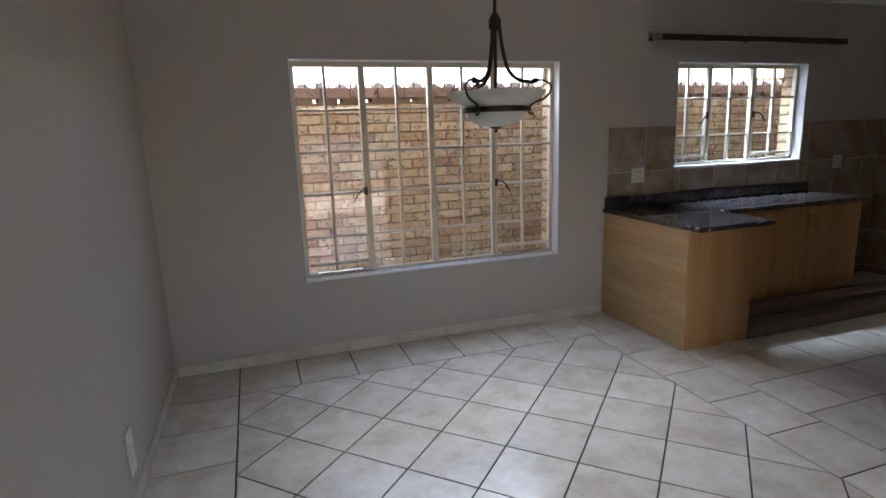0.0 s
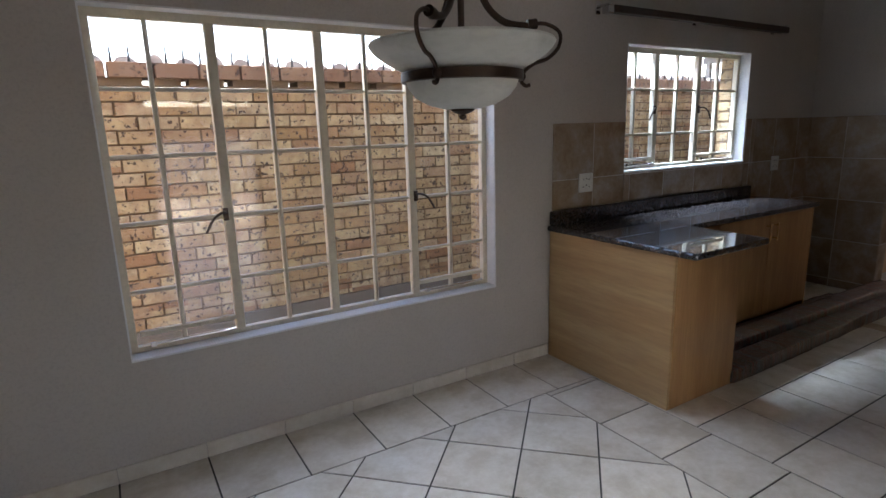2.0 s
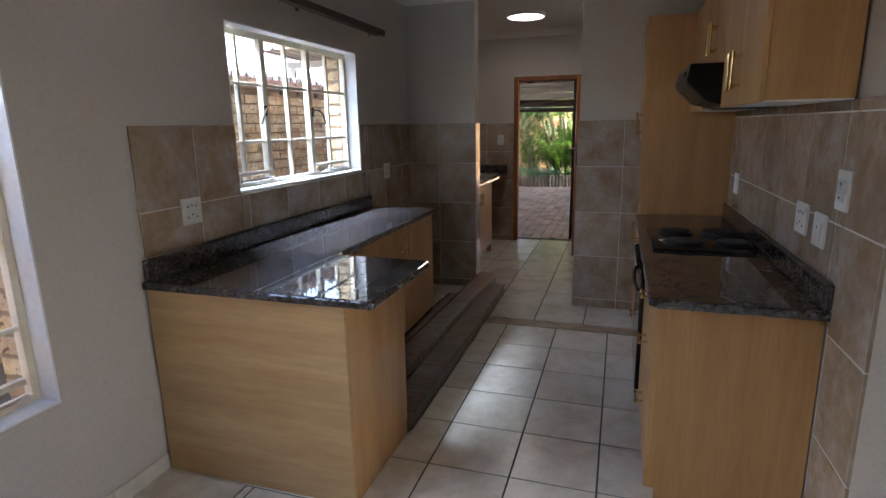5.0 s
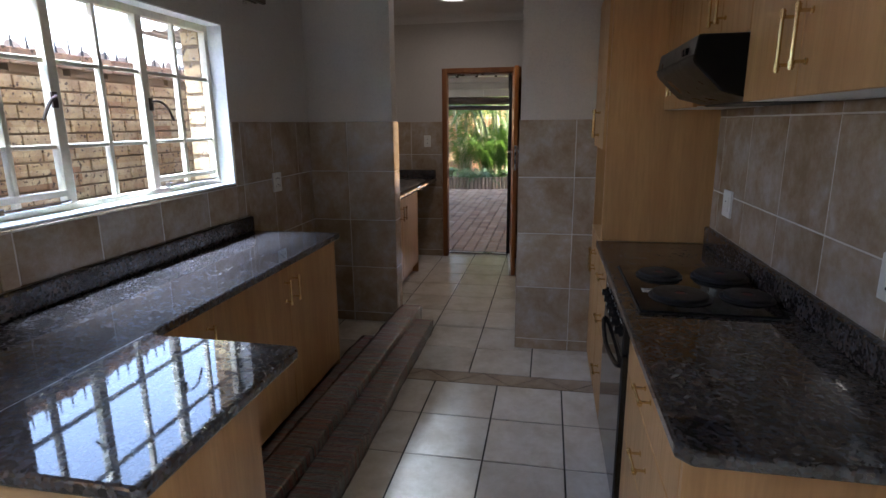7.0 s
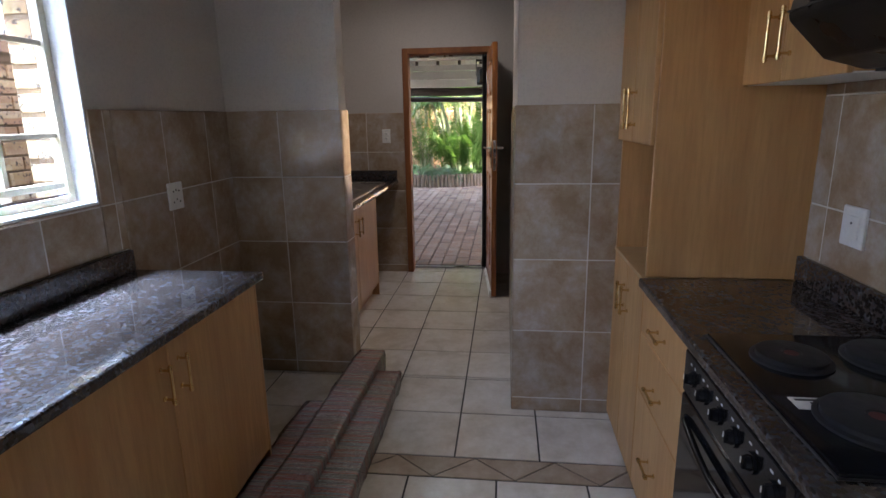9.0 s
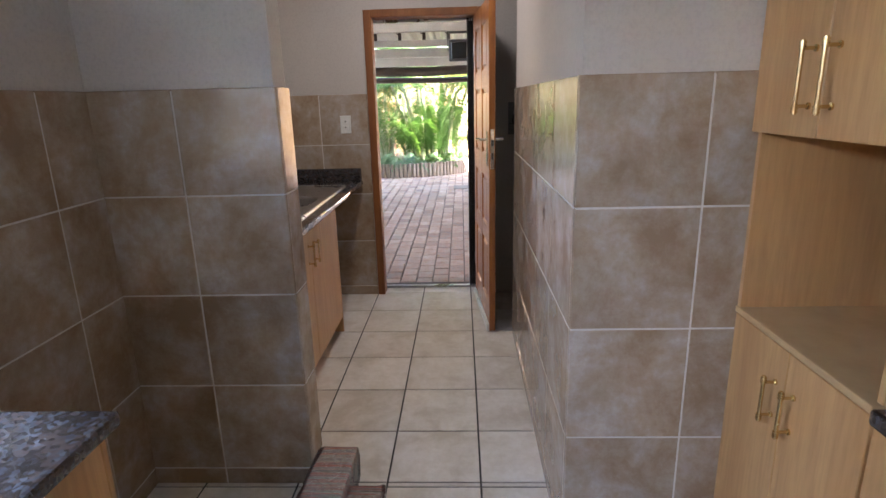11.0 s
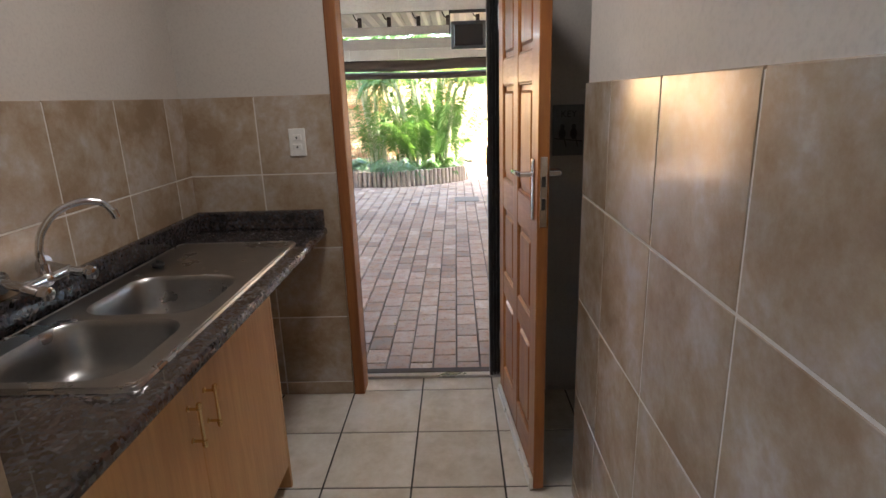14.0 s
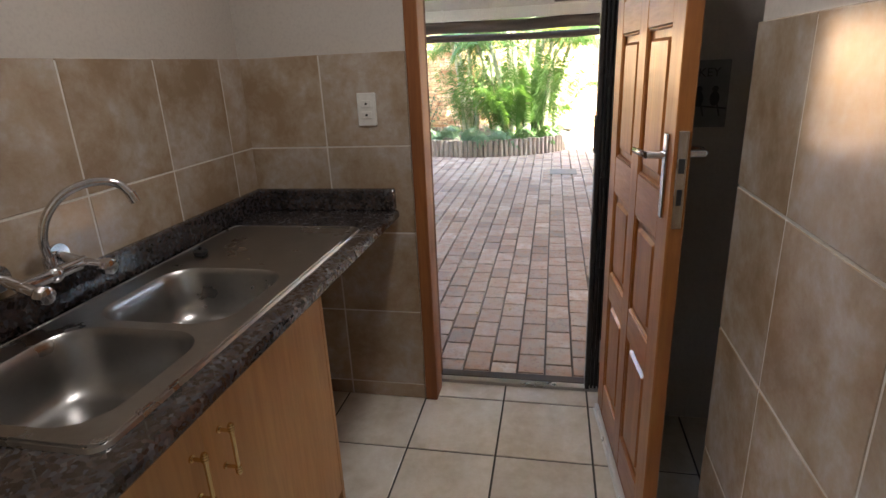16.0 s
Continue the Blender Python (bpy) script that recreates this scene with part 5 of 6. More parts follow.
def palm_clump(name, c, canes, label, seed, height, spread, low):
    rng = random.Random(seed)
    root = thing(name, c, label, "palm")
    leaves, yellow = Shape(), Shape()
    for i in range(canes):
        a = 2 * math.pi * (i + rng.random() * 0.6) / canes
        r = spread * (0.25 + 0.75 * rng.random())
        b = Vector((c[0] + r * 0.6 * math.cos(a), c[1] + r * math.sin(a), c[2]))
        h = height * (0.7 + 0.4 * rng.random())
        lean = Vector((0.35 * math.cos(a), 0.42 * math.sin(a), 0)) * (0.4 + rng.random())
        pts = [b + lean * (t * t) * h * 0.45 + Vector((0, 0, h * t)) for t in (0, 0.2, 0.4, 0.6, 0.8, 1.0)]
        Shape().tube(pts, 0.05 + 0.03 * rng.random(), 10, 0.034).done("cane", CANE, root, True)
        for k in range(9):
            target = yellow if rng.random() < 0.08 else leaves
            frond(target, pts[-1] - Vector((0, 0, 0.12 * rng.random())), a + (rng.random() - 0.5) * 5.0, 0.45 + 0.85 * rng.random(), 1.0 + 0.75 * rng.random(), 0.35 + 0.4 * rng.random(), rng)
    for i in range(low):
        a = rng.random() * 2 * math.pi
        b = Vector((c[0] + spread * 0.6 * rng.random() * math.cos(a), c[1] + spread * 0.9 * rng.random() * math.sin(a), c[2]))
        frond(leaves, b, a, 1.05 + 0.45 * rng.random(), 1.0 + 1.5 * rng.random(), 0.2 + 0.3 * rng.random(), rng, 0.34, 24, 0.024)
    leaves.done("foliage", LEAF, root)
    yellow.done("yellow_foliage", LEAF_YELLOW, root)


palm_clump("palm_clump", (17.2, 3.3, GROUND_Z + 0.23), 12, "tall clump of golden cane palms with arching fronds", 2, 2.3, 0.72, 95)
palm_clump("palm_clump", (17.9, 4.45, GROUND_Z + 0.23), 4, "smaller clump of cane palms with green fronds", 9, 2.2, 0.35, 12)


def low_plant(name, c, label, seed, n, size, mat):
    rng = random.Random(seed)
    root = thing(name, c, label, "plant")
    s = Shape()
    for i in range(n):
        frond(s, c, 2 * math.pi * i / n + rng.random(), 0.4 + 0.7 * rng.random(), size * (0.7 + 0.5 * rng.random()), 0.5, rng, size * 0.35, 12, 0.03)
    s.done("foliage", mat, root)


low_plant("fern_plant", (16.45, 3.95, GROUND_Z + 0.23), "blue-green ferny plant at the front of the bed", 4, 16, 0.75, LEAF_BLUE)
low_plant("fern_plant", (16.75, 3.05, GROUND_Z + 0.23), "low green plant among the logs", 5, 14, 0.5, LEAF)
low_plant("fern_plant", (17.1, 2.75, GROUND_Z + 0.23), "low grey-green plant at the bed's edge", 6, 12, 0.45, LEAF_BLUE)
low_plant("fern_plant", (16.75, 4.9, GROUND_Z + 0.23), "low bushy plant among the logs", 7, 16, 0.6, LEAF_BLUE)


def leafy_shrub(c, r, h, seed):
    rng = random.Random(seed)
    root = thing("shrub", c, "dense pale green leafy shrub by the wall", "shrub")
    st, s = Shape(), Shape()
    for i in range(14):
        a = rng.random() * 6.28
        tip = Vector((c[0] + r * rng.random() * math.cos(a), c[1] + r * rng.random() * math.sin(a), c[2] + h * (0.5 + 0.5 * rng.random())))
        st.tube([c, (Vector(c) + tip) / 2 + Vector((0.05, 0, 0.05)), tip], 0.014, 6, 0.004)
        for k in range(60):
            p = Vector(c).lerp(tip, 0.25 + 0.75 * rng.random()) + Vector((rng.gauss(0, 0.13), rng.gauss(0, 0.13), rng.gauss(0, 0.12)))
            d = Vector((rng.gauss(0, 1), rng.gauss(0, 1), rng.gauss(0, 0.6))).normalized() * 0.07
            w = d.cross(Vector((rng.random(), rng.random(), 1))).normalized() * 0.022
            s.bm.faces.new([s.bm.verts.new(v) for v in (p, p + d * 0.5 + w, p + d, p + d * 0.5 - w)])
    st.done("stem", GUM_POLE, root)
    s.done("foliage", LEAF_BLUE, root)


leafy_shrub((18.3, 5.6, GROUND_Z), 0.6, 1.5, 21)
leafy_shrub((18.5, 6.6, GROUND_Z), 0.8, 1.9, 22)

# far garden wall and yard sides
GX = 19.0
garden = thing("garden_wall", (GX, 3, GROUND_Z), "sunlit face-brick garden wall behind the palms", "wall", kind="structure")
Shape().box(GX + 0.012, GX + 0.23, -4.0, 9.0, GROUND_Z, 2.3).done("core", MORTAR, garden)
Shape().box(GX - 0.02, GX + 0.26, -4.0, 9.0, 2.3, 2.38, 0.01).done("coping", BRICK, garden)
s = Shape().box(8.5, 19.0, 7.5, 7.72, GROUND_Z, 2.3).box(8.5, 19.0, -2.72, -2.5, GROUND_Z, 2.3)
tagged(s.done("yard_wall", MORTAR), "plain brick yard walls at the sides", "wall", kind="structure")
drain = thing("drain_cover", (14.6, 2.55, GROUND_Z), "flat grey drain cover set in the paving", "drain cover")
Shape().box(14.4, 14.8, 2.35, 2.75, GROUND_Z - 0.002, GROUND_Z + 0.024, 0.003).done("plate", mottled("dull_grey_cover", (0.10, 0.085, 0.07), (0.15, 0.125, 0.10), 6, 0.85, bump=0.3), drain)

# beyond the living room's glazed doors: paving, a white palisade and a neighbour's wall
s = Shape().box(-6, 8, -9.0, BACK_Y - 0.23, GROUND_Z - 0.006, GROUND_Z + 0.05)
tagged(s.done("terrace", CONCRETE), "pale concrete terrace beyond the doors", "paving", kind="structure")
fence = thing("palisade_fence", (1.5, -8.0, GROUND_Z), "pale steel palisade fence beyond the terrace", "fence")
for i in range(46):
    x = -2.5 + i * 0.19
    Shape().box(x, x + 0.07, -8.02, -7.99, GROUND_Z, 1.15, 0.004, 1).done("pale", WHITE_METAL, fence)
Shape().box(-2.6, 6.4, -8.06, -8.02, 0.15, 0.2).box(-2.6, 6.4, -8.06, -8.02, 1.0, 1.05).done("rail", WHITE_METAL, fence)
neighbour = thing("neighbour_house", (2, -14.0, GROUND_Z), "low white rendered outbuilding with a brown tiled roof", "house")
Shape().box(-8, 12, -14.2, -14.0, GROUND_Z, 1.52).box(-8, 12, -18.2, -18.0, GROUND_Z, 1.52).done("wall", REVEAL, neighbour)
s = Shape()
for i in range(9):
    y, z = -13.75 - 0.27 * i, 1.46 + 0.125 * i
    for k in range(60):
        x = -8.2 + k * 0.345 + 0.17 * (i % 2)
        s.prism([(x, z), (x + 0.1, z + 0.045), (x + 0.23, z + 0.045), (x + 0.335, z)], "y", y - 0.33, y)
s.box(-8.3, 12.6, -18.4, -16.2, 1.5, 2.60)
tagged(s.done("roof", RED_BRICK, neighbour), kind="stuff")


# ---- tiles, bricks and pavers ----
def clip(poly, a, b, c):
    """The part of a flat outline where a*x + b*y <= c."""
    out = []
    for i, p in enumerate(poly):
        q = poly[(i + 1) % len(poly)]
        dp, dq = a * p[0] + b * p[1] - c, a * q[0] + b * q[1] - c
        if dp <= 0:
            out.append(p)
        if dp * dq < 0:
            t = dp / (dp - dq)
            out.append((p[0] + (q[0] - p[0]) * t, p[1] + (q[1] - p[1]) * t))
    return out


def clip_rect(poly, x0, x1, y0, y1):
    for a, b, c in ((-1, 0, -x0), (1, 0, x1), (0, -1, -y0), (0, 1, y1)):
        if len(poly) > 2:
            poly = clip(poly, a, b, c)
    return poly


def area_of(poly):
    return abs(sum(p[0] * q[1] - q[0] * p[1] for p, q in zip(poly, poly[1:] + poly[:1]))) / 2


PIECES = {}


def piece(name, poly, thick, mat, parent, m, gap=0.004):
    """One tile or brick: an outline shrunk by half a joint, with an eased edge. Alike pieces share one mesh."""
    n = len(poly)
    cx, cy = sum(p[0] for p in poly) / n, sum(p[1] for p in poly) / n
    if sum(p[0] * q[1] - q[0] * p[1] for p, q in zip(poly, poly[1:] + poly[:1])) < 0:
        poly = poly[::-1]
    key = (name, mat.name, thick, tuple((round(p[0] - cx, 3), round(p[1] - cy, 3)) for p in poly))
    me = PIECES.get(key)
    if me is None:
        def shrink(d):
            out = []
            for i in range(n):
                p0, p1, p2 = Vector(poly[i - 1]), Vector(poly[i]), Vector(poly[(i + 1) % n])
                e1, e2 = (p1 - p0), (p2 - p1)
                if e1.length < 1e-6 or e2.length < 1e-6:
                    out.append((p1.x - cx, p1.y - cy))
                    continue
                n1, n2 = Vector((-e1.y, e1.x)).normalized(), Vector((-e2.y, e2.x)).normalized()
                k = 1 + n1.dot(n2)
                v = p1 + (n1 + n2) * (d / max(k, 0.35))
                out.append((v.x - cx, v.y - cy))
            return out
        ease = min(0.0025, thick * 0.35)
        rings = [[(x, y, -0.002) for x, y in shrink(gap)], [(x, y, thick - ease) for x, y in shrink(gap)], [(x, y, thick) for x, y in shrink(gap + ease)]]
        verts = [v for r in rings for v in r]
        faces = [tuple(range(2 * n, 3 * n))]
        for k in range(2):
            for i in range(n):
                j = (i + 1) % n
                faces.append((k * n + i, k * n + j, (k + 1) * n + j, (k + 1) * n + i))
        me = bpy.data.meshes.new(name)
        me.from_pydata(verts, [], faces)
        me.materials.append(mat)
        me.update()
        PIECES[key] = me
    ob = new(name, me)
    ob.parent = parent
    ob.matrix_basis = BASES.get(parent.name, Matrix.Identity(4)).inverted() @ m @ Matrix.Translation((cx, cy, 0))
    return ob


def tile_rects(rects, us, vs, m, parent, mat, name="tile", thick=0.0105):
    """Tiles over rectangles (u0, u1, v0, v1) of a surface, cut at the joint lines."""
    for u0, u1, v0, v1 in rects:
        if name == "wall_tile" and mat is WALL_TILE:
            piece("grout_bed", [(u0, v0), (u1, v0), (u1, v1), (u0, v1)], 0.0088, GROUT_PALE, parent, m, 0.006)
        lu = [u0] + [u for u in us if u0 + 0.006 < u < u1 - 0.006] + [u1]
        lv = [v0] + [v for v in vs if v0 + 0.006 < v < v1 - 0.006] + [v1]
        for a, b in zip(lu, lu[1:]):
            for c, d in zip(lv, lv[1:]):
                piece(name, [(a, c), (b, c), (b, d), (a, d)], thick, mat, parent, m, 0.0023 if name == "wall_tile" else 0.004)


# floor: straight border rows, a diagonal field, the kitchen grid, a decorated strip, the scullery grid
FM = Matrix.Translation((0, 0, -0.004))
T = 0.004
FX0, FX1, FY1 = -0.165, 2.385, 3.43
lines_y = [3.43 - 0.381 * i for i in range(0, 20)]
tile_rects([(LEFT_X, FX0, BACK_Y, FY1)], [], lines_y[::-1], FM, floor, FLOOR_TILE, "floor_tile", T)
tile_rects([(LEFT_X, 2.775, FY1, WIN_Y)], [-0.165 + 0.378 * i for i in range(8)], [], FM, floor, FLOOR_TILE, "floor_tile", T)
tile_rects([(FX1, 2.77, BACK_Y, FY1)], [], sorted(3.012 + 0.378 * i for i in range(-17, 2)), FM, floor, FLOOR_TILE, "floor_tile", T)
P = 0.515
for i in range(-4, 26):
    for j in range(-10, 16):
        # joints run along x - y = -2.71 + P*i and x + y = 2.897 + P*j
        d0, s0 = -2.71 + P * i, 2.897 + P * j
        sq = [((d + q) / 2, (q - d) / 2) for d, q in ((d0, s0), (d0 + P, s0), (d0 + P, s0 + P), (d0, s0 + P))]
        sq = clip_rect(sq, FX0, FX1, BACK_Y, FY1)
        if len(sq) > 2 and area_of(sq) > 0.0006:
            piece("floor_tile", sq, T, FLOOR_TILE, floor, FM)
kx = [2.77 + 0.3775 * i for i in range(1, 6)]
ky = [1.20, 1.585, 1.963, 2.338, 2.716, 3.094, 3.472, 3.86]
tile_rects([(2.77, 5.043, 1.20, 3.86)], kx, ky, FM, floor, FLOOR_TILE, "floor_tile", T)
tile_rects([(2.77, LIV_X, BACK_Y, 1.08)], [2.77 + 0.38 * i for i in range(1, 5)], sorted(1.08 - 0.38 * i for i in range(1, 12)), FM, floor, FLOOR_TILE, "floor_tile", T)
# strip of triangles between kitchen and scullery
u, k = 1.20, 0
while u < 3.86:
    half = 0.1765
    for tri, base in (([(5.046, u), (5.046, u + 2 * half), (5.19, u + half)], 0), ([(5.19, u + half), (5.046, u + 2 * half), (5.19, u + 3 * half)], 1)):
        tri = clip_rect(tri, 5.0, 5.3, 1.2, 3.86)
        if len(tri) > 2 and area_of(tri) > 0.0005:
            piece("border_tile", tri, T, BORDER_TILE, floor, FM, 0.0038)
    u += 2 * half
    k += 1
sx = [5.575 + 0.3835 * i for i in range(0, 8)]
sy = [1.388, 1.768, 2.148, 2.53, 2.908, 3.272, 3.652]
tile_rects([(5.193, PART_X, 1.20, 3.86)], sx, sy, FM, floor, FLOOR_TILE, "floor_tile", T)
tile_rects([(PART_X, DOOR_X + 0.19, 1.20, SCUL_Y)], sx, sy, FM, floor, FLOOR_TILE, "floor_tile", T)

# wall tiles; each surface has its own axes: u along the wall, v up, out of the wall towards the room
def surface(origin, u):
    x, y = u
    return Matrix(((x, 0, y, origin[0]), (y, 0, -x, origin[1]), (0, 1, 0, origin[2]), (0, 0, 0, 1)))


VZ = ROWS_Z[1:-1]
# behind the sink side: u = x, facing -y
N = surface((0, WIN_Y, 0), (1, 0))
nu = [3.16 + 0.369 * i for i in range(-2, 9)]
x0, x1, z0, z1 = SMALL
tile_rects([(2.80, x0, 0.99, 1.549), (x0, x1, 0.99, z0), (x1, 5.05, 0.99, 1.549), (5.05, PART_X - 0.008, 0.0, 1.549)], nu, VZ, N, wall_north, WALL_TILE, "wall_tile")
# tiles turning into the window's reveal
tile_rects([(WIN_Y - 0.004, WIN_Y + 0.08, z0 + 0.012, 1.549)], [], [], surface((x1 - 0.006, 0, 0), (0, 1)) @ Matrix.Identity(4), wall_north, REVEAL, "wall_tile", 0.004)
Nn = surface((0, SCUL_Y, 0), (1, 0))
tile_rects([(PART_X + 0.13, DOOR_X, 0.0, 1.549)], [8.08 - 0.37 * i for i in range(6, -1, -1)], VZ, Nn, wall_north, WALL_TILE, "wall_tile")
# nib wall, facing -x: u runs along -y
def face_minus_x(x):
    return Matrix(((0, 0, -1, x), (-1, 0, 0, 0), (0, 1, 0, 0), (0, 0, 0, 1)))


tile_rects([(-WIN_Y + 0.0, -PART_Y + 0.0108, 0.0, 1.549)], [-3.93, -3.56], VZ, face_minus_x(PART_X), wall_nib, WALL_TILE, "wall_tile")
tile_rects([(PART_X, PART_X + 0.1425, 0.0, 1.549)], [], VZ, surface((0, PART_Y, 0), (1, 0)), wall_nib, WALL_TILE, "wall_tile")
tile_rects([(-PIL_Y - 0.0108, -1.766, 0.0, 1.549)], [-1.915], VZ, face_minus_x(PIL_X), wall_pillar, WALL_TILE, "wall_tile")
# passage side of the block, facing +y: u runs along -x
def face_plus_y(y):
    return Matrix(((-1, 0, 0, 0), (0, 0, 1, y), (0, 1, 0, 0), (0, 0, 0, 1)))


tile_rects([(-PIL_END, -PIL_X, 0.0, 1.549)], [-7.163, -6.785, -6.40, -6.02], VZ, face_plus_y(PIL_Y), wall_pillar, WALL_TILE, "wall_tile")
tile_rects([(-5.055, -3.06, 0.99, 1.59), (-3.06, -2.75, 0.0, 1.59)], sorted(-4.95 + 0.3655 * i for i in range(0, 7)), VZ + [1.549], face_plus_y(KIT_Y), wall_kitchen, WALL_TILE, "wall_tile")
# round the back door
tile_rects([(-SCUL_Y, -(DOORWAY[1] + 0.030), 0.0, 1.549)], [-3.628], VZ, face_minus_x(DOOR_X), wall_east, WALL_TILE, "wall_tile")


def brick_field(parent, m, u0, u1, v0, v1, near, name="brick", mat=None, length=0.222, height=0.073, joint=0.012, thick=0.014, holes=()):
    """Stretcher-bond bricks; those inside the near stretch are pieces of their own, the rest one part."""
    rng = random.Random(len(parent.name) + int(u0 * 10))
    verts, faces = [], []
    row, v, count = 0, v0, 0
    while v + height <= v1 + 0.02:
        u = u0 - (length + joint) / 2 * (row % 2)
        while u < u1:
            a, b = max(u, u0), min(u + length, u1)
            top = min(v + height, v1)
            inside = any(h[0] < (a + b) / 2 < h[1] and h[2] < v + height / 2 < h[3] for h in holes)
            if b - a > 0.03 and not inside:
                if near[0] <= (a + b) / 2 <= near[1] and near[2] <= v <= near[3] and count < 300:
                    piece(name, [(a, v), (b, v), (b, top), (a, top)], thick, mat, parent, m @ Matrix.Translation((0, 0, rng.uniform(-0.002, 0.002))), 0.0)
                    count += 1
                else:
                    t, e = thick + rng.uniform(-0.002, 0.002), 0.003
                    k = len(verts)
                    verts += [(a, v, -0.002), (b, v, -0.002), (b, top, -0.002), (a, top, -0.002), (a, v, t - e), (b, v, t - e), (b, top, t - e), (a, top, t - e), (a + e, v + e, t), (b - e, v + e, t), (b - e, top - e, t), (a + e, top - e, t)]
                    faces += [(k + 8, k + 9, k + 10, k + 11)]
                    for r in (0, 4):
                        for i in range(4):
                            j = (i + 1) % 4
                            faces.append((k + r + i, k + r + j, k + r + 4 + j, k + r + 4 + i))
            u += length + joint
        v += height + joint
        row += 1
    if verts:
        me = bpy.data.meshes.new(name + "s")
        me.from_pydata(verts, [], faces)
        me.materials.append(FAR_BRICK if mat is BRICK else mat)
        ob = new(name + "work", me)
        ob.parent = parent
        ob.matrix_basis = BASES.get(parent.name, Matrix.Identity(4)).inverted() @ m
        tagged(ob, kind="stuff")


def far_brick(name, stops, cell, pits=0.9):
    """The same brick for joined work: each brick's tint comes from its place in the bond."""
    n = Nodes(name)
    v = n.coords((1, 1, 1))
    wn_ = n.node("TexWhiteNoise")
    snap = n.t.nodes.new("ShaderNodeVectorMath")
    snap.operation = "SNAP"
    snap.inputs[1].default_value = cell
    n.link(v, snap.inputs[0])
    n.link(snap.outputs[0], wn_.inputs["Vector"])
    col = n.ramp(wn_.outputs["Value"], stops)
    blotch, pit = n.noise(v, 11.0, 5, 0.7), n.noise(v, 31.0, 4, 0.6)
    col = n.mix(n.remap(blotch, 0.38, 0.7, 0, 0.75), col, (0.27, 0.14, 0.075))
    col = n.mix(n.remap(pit, 0.575, 0.62, 0, pits), col, (0.06, 0.04, 0.032))
    n.base(col)
    n.bump(n.noise(v, 55.0, 5, 0.7), 0.5, 0.004)
    return n.set(0.85, 0, 0.3)


FAR_BRICK = far_brick("yellow_brickwork", STOPS, (0.234, 0.234, 0.085))
brick_field(boundary, surface((0, BY + 0.012, 0), (1, 0)), -4.0, 9.5, 0.305, 1.83, (0.35, 4.2, 0.4, 1.9), mat=BRICK)
brick_field(garden, face_minus_x(GX + 0.012), -7.5, 2.5, GROUND_Z, 2.3, (-5.2, -1.6, 0.2, 1.6), mat=BRICK)
# outer reveals and jambs of the house wall, seen past the window frames
tile_rects([(WIN_Y + 0.135, WIN_Y + 0.245, z, z + 0.073) for z in [SMALL[2] + 0.0 + 0.085 * i for i in range(10)]], [], [],
           Matrix(((0, 0, -1, SMALL[1] - 0.010), (1, 0, 0, 0), (0, 1, 0, 0), (0, 0, 0, 1))), outer_leaf, BRICK, "brick", 0.008)
tile_rects([(WIN_Y + 0.135, WIN_Y + 0.245, z, z + 0.073) for z in [BIG[2] + 0.0 + 0.085 * i for i in range(17)]], [], [],
           Matrix(((0, 0, -1, BIG[1] - 0.010), (1, 0, 0, 0), (0, 1, 0, 0), (0, 0, 0, 1))), outer_leaf, BRICK, "brick", 0.008)

# yard paving: u across the yard, v away from the house
PM = Matrix(((0, 1, 0, 0), (1, 0, 0, 0), (0, 0, 1, GROUND_Z - 0.012), (0, 0, 0, 1)))
FAR_PAVER = far_brick("red_brown_paving", [(0.0, (0.25, 0.205, 0.16)), (0.4, (0.36, 0.30, 0.235)), (0.7, (0.17, 0.14, 0.115)), (1.0, (0.42, 0.36, 0.285))], (0.2, 0.15, 9.0), 0.25)


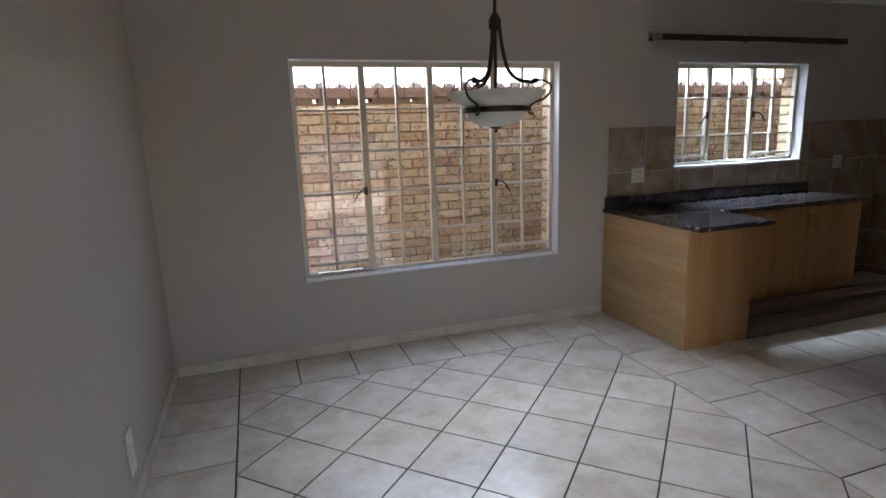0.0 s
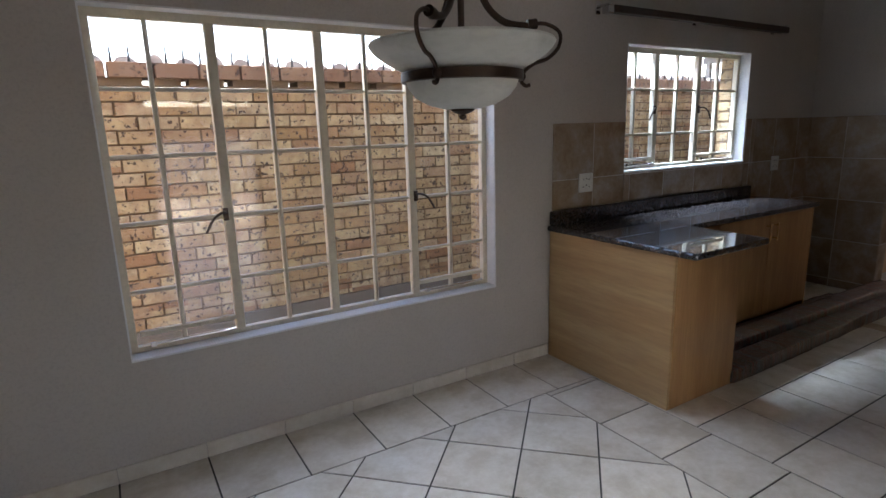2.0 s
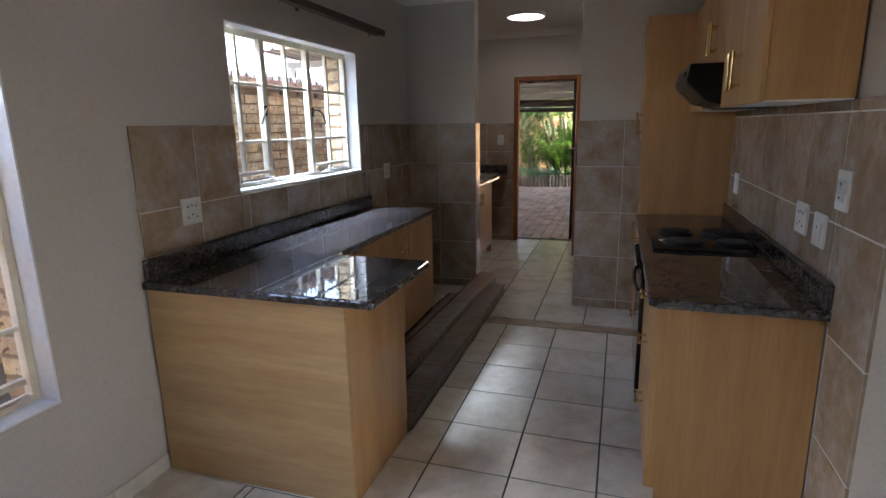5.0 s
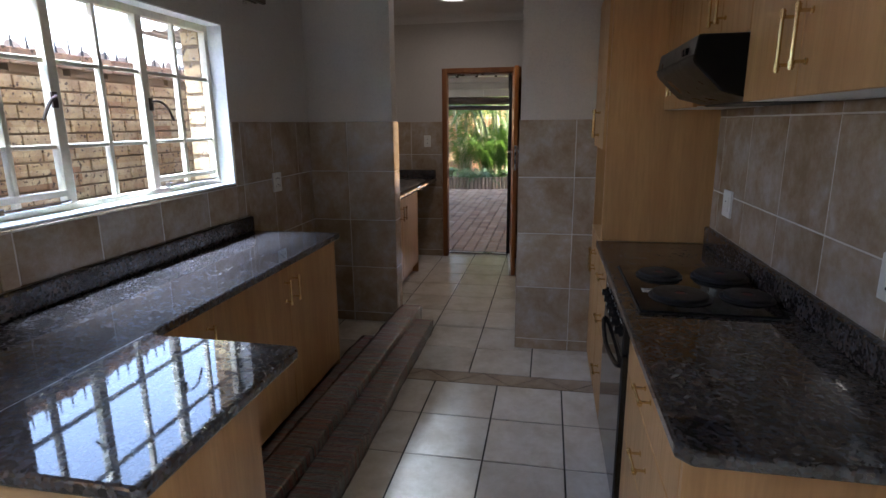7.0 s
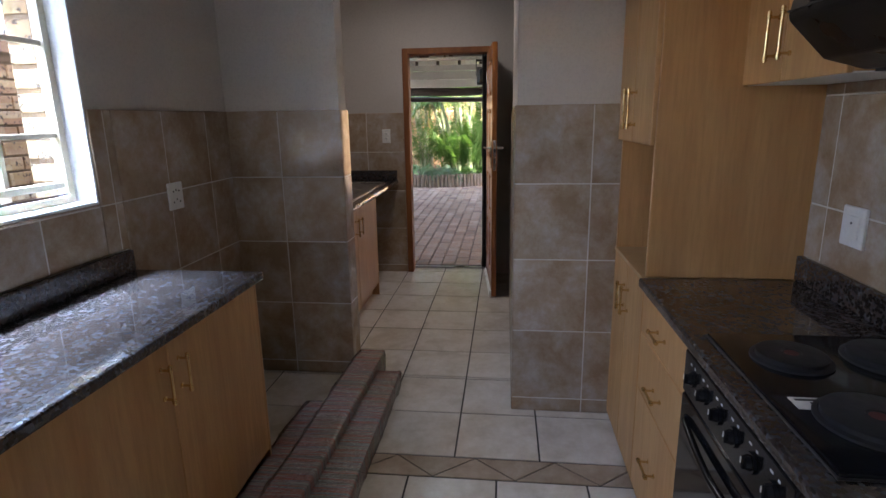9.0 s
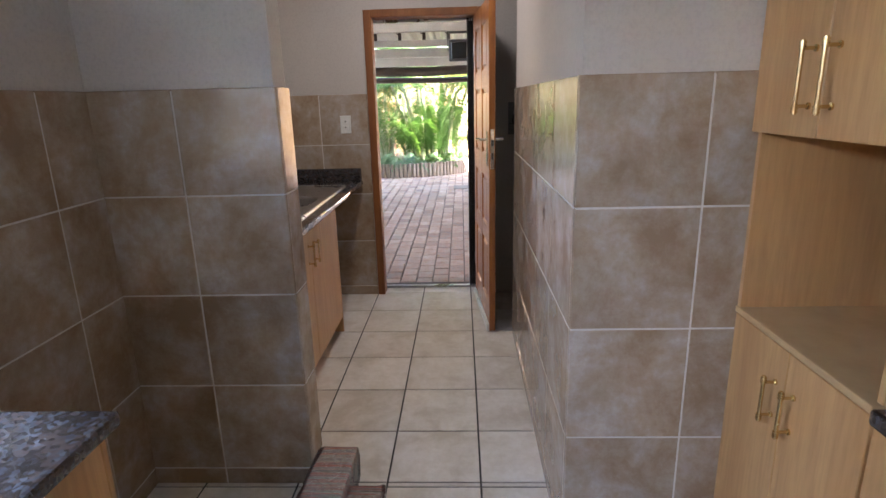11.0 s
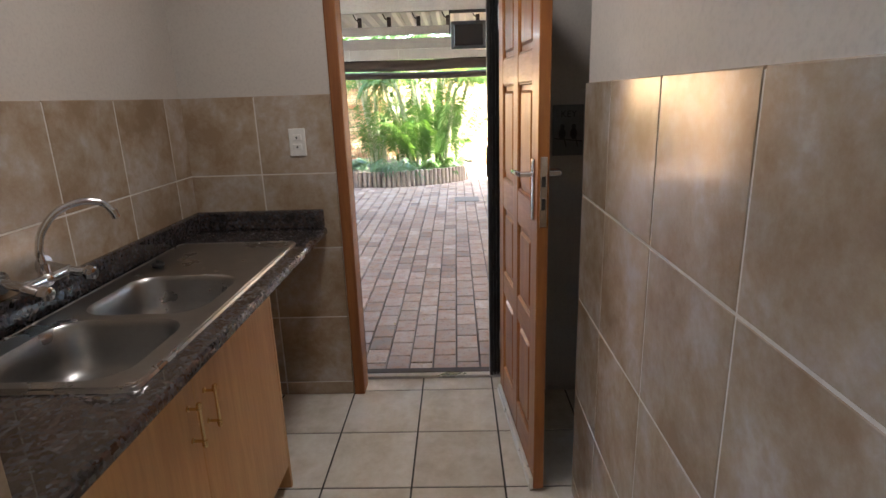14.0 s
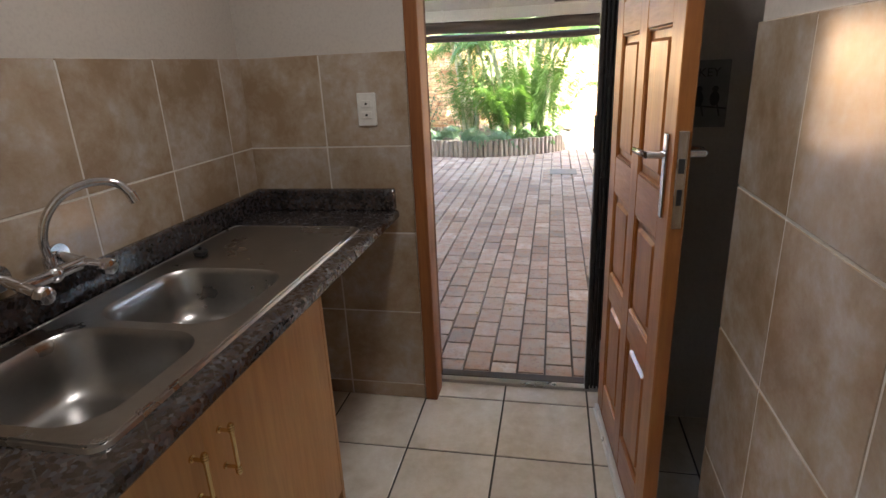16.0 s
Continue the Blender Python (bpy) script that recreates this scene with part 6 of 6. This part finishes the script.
def paving():
    rng = random.Random(31)
    verts, faces = [], []
    L, W, J, th = 0.139, 0.190, 0.011, 0.030
    row, u, near = 0, -2.367, 0
    while u < 7.4:
        v = DOOR_X + 0.30 - (W + J) / 2 * (row % 2)
        while v < 18.9:
            a, b, c, d = u, u + L, v, v + W
            t = th + rng.uniform(-0.002, 0.0015)
            if 2.1 < u < 3.7 and v < 13.5 and near < 290:
                near += 1
                ob = piece("paver", [(a, c), (b, c), (b, d), (a, d)], th, PAVER, pavement, Matrix.Translation((0, 0, rng.uniform(-0.002, 0.0015))) @ PM, 0.0)
            else:
                k, e = len(verts), 0.005
                verts += [(a, c, 0), (b, c, 0), (b, d, 0), (a, d, 0), (a, c, t - e), (b, c, t - e), (b, d, t - e), (a, d, t - e), (a + e, c + e, t), (b - e, c + e, t), (b - e, d - e, t), (a + e, d - e, t)]
                faces += [(k + 8, k + 9, k + 10, k + 11)]
                for r in (0, 4):
                    for i in range(4):
                        j = (i + 1) % 4
                        faces.append((k + r + i, k + r + j, k + r + 4 + j, k + r + 4 + i))
            v += W + J
        u += L + J
        row += 1
    me = bpy.data.meshes.new("pavers")
    me.from_pydata(verts, [], faces)
    me.materials.append(FAR_PAVER)
    me.transform(PM)
    me.flip_normals()
    ob = new("paving_blocks", me)
    ob.parent = pavement
    tagged(ob, kind="stuff")


paving()
# fallen leaves on the paving
rng = random.Random(77)
s = Shape()
for i in range(60):
    x, y, a = rng.uniform(8.8, 15.5), rng.uniform(1.8, 4.8), rng.random() * 6.28
    d, w = Vector((math.cos(a), math.sin(a), 0)) * 0.05, Vector((-math.sin(a), math.cos(a), 0)) * 0.014
    p = Vector((x, y, GROUND_Z + 0.022))
    s.bm.faces.new([s.bm.verts.new(q) for q in (p, p + d * 0.5 + w + Vector((0, 0, 0.008)), p + d, p + d * 0.5 - w + Vector((0, 0, 0.006)))])
tagged(s.done("fallen_leaves", mottled("dry_leaf", (0.22, 0.15, 0.06), (0.33, 0.25, 0.12), 9, 0.8)), "scattered dry leaves on the paving", "leaves", kind="stuff")

for ob in scene.objects:
    if ob.name.split(".")[0] in ("slot", "roof_clip", "wall_spike", "bedding_mortar", "film_fold", "drainer_rib", "lattice_link", "marking", "lock_slot", "print_bar", "button", "foliage", "yellow_foliage"):
        tagged(ob, kind="stuff")
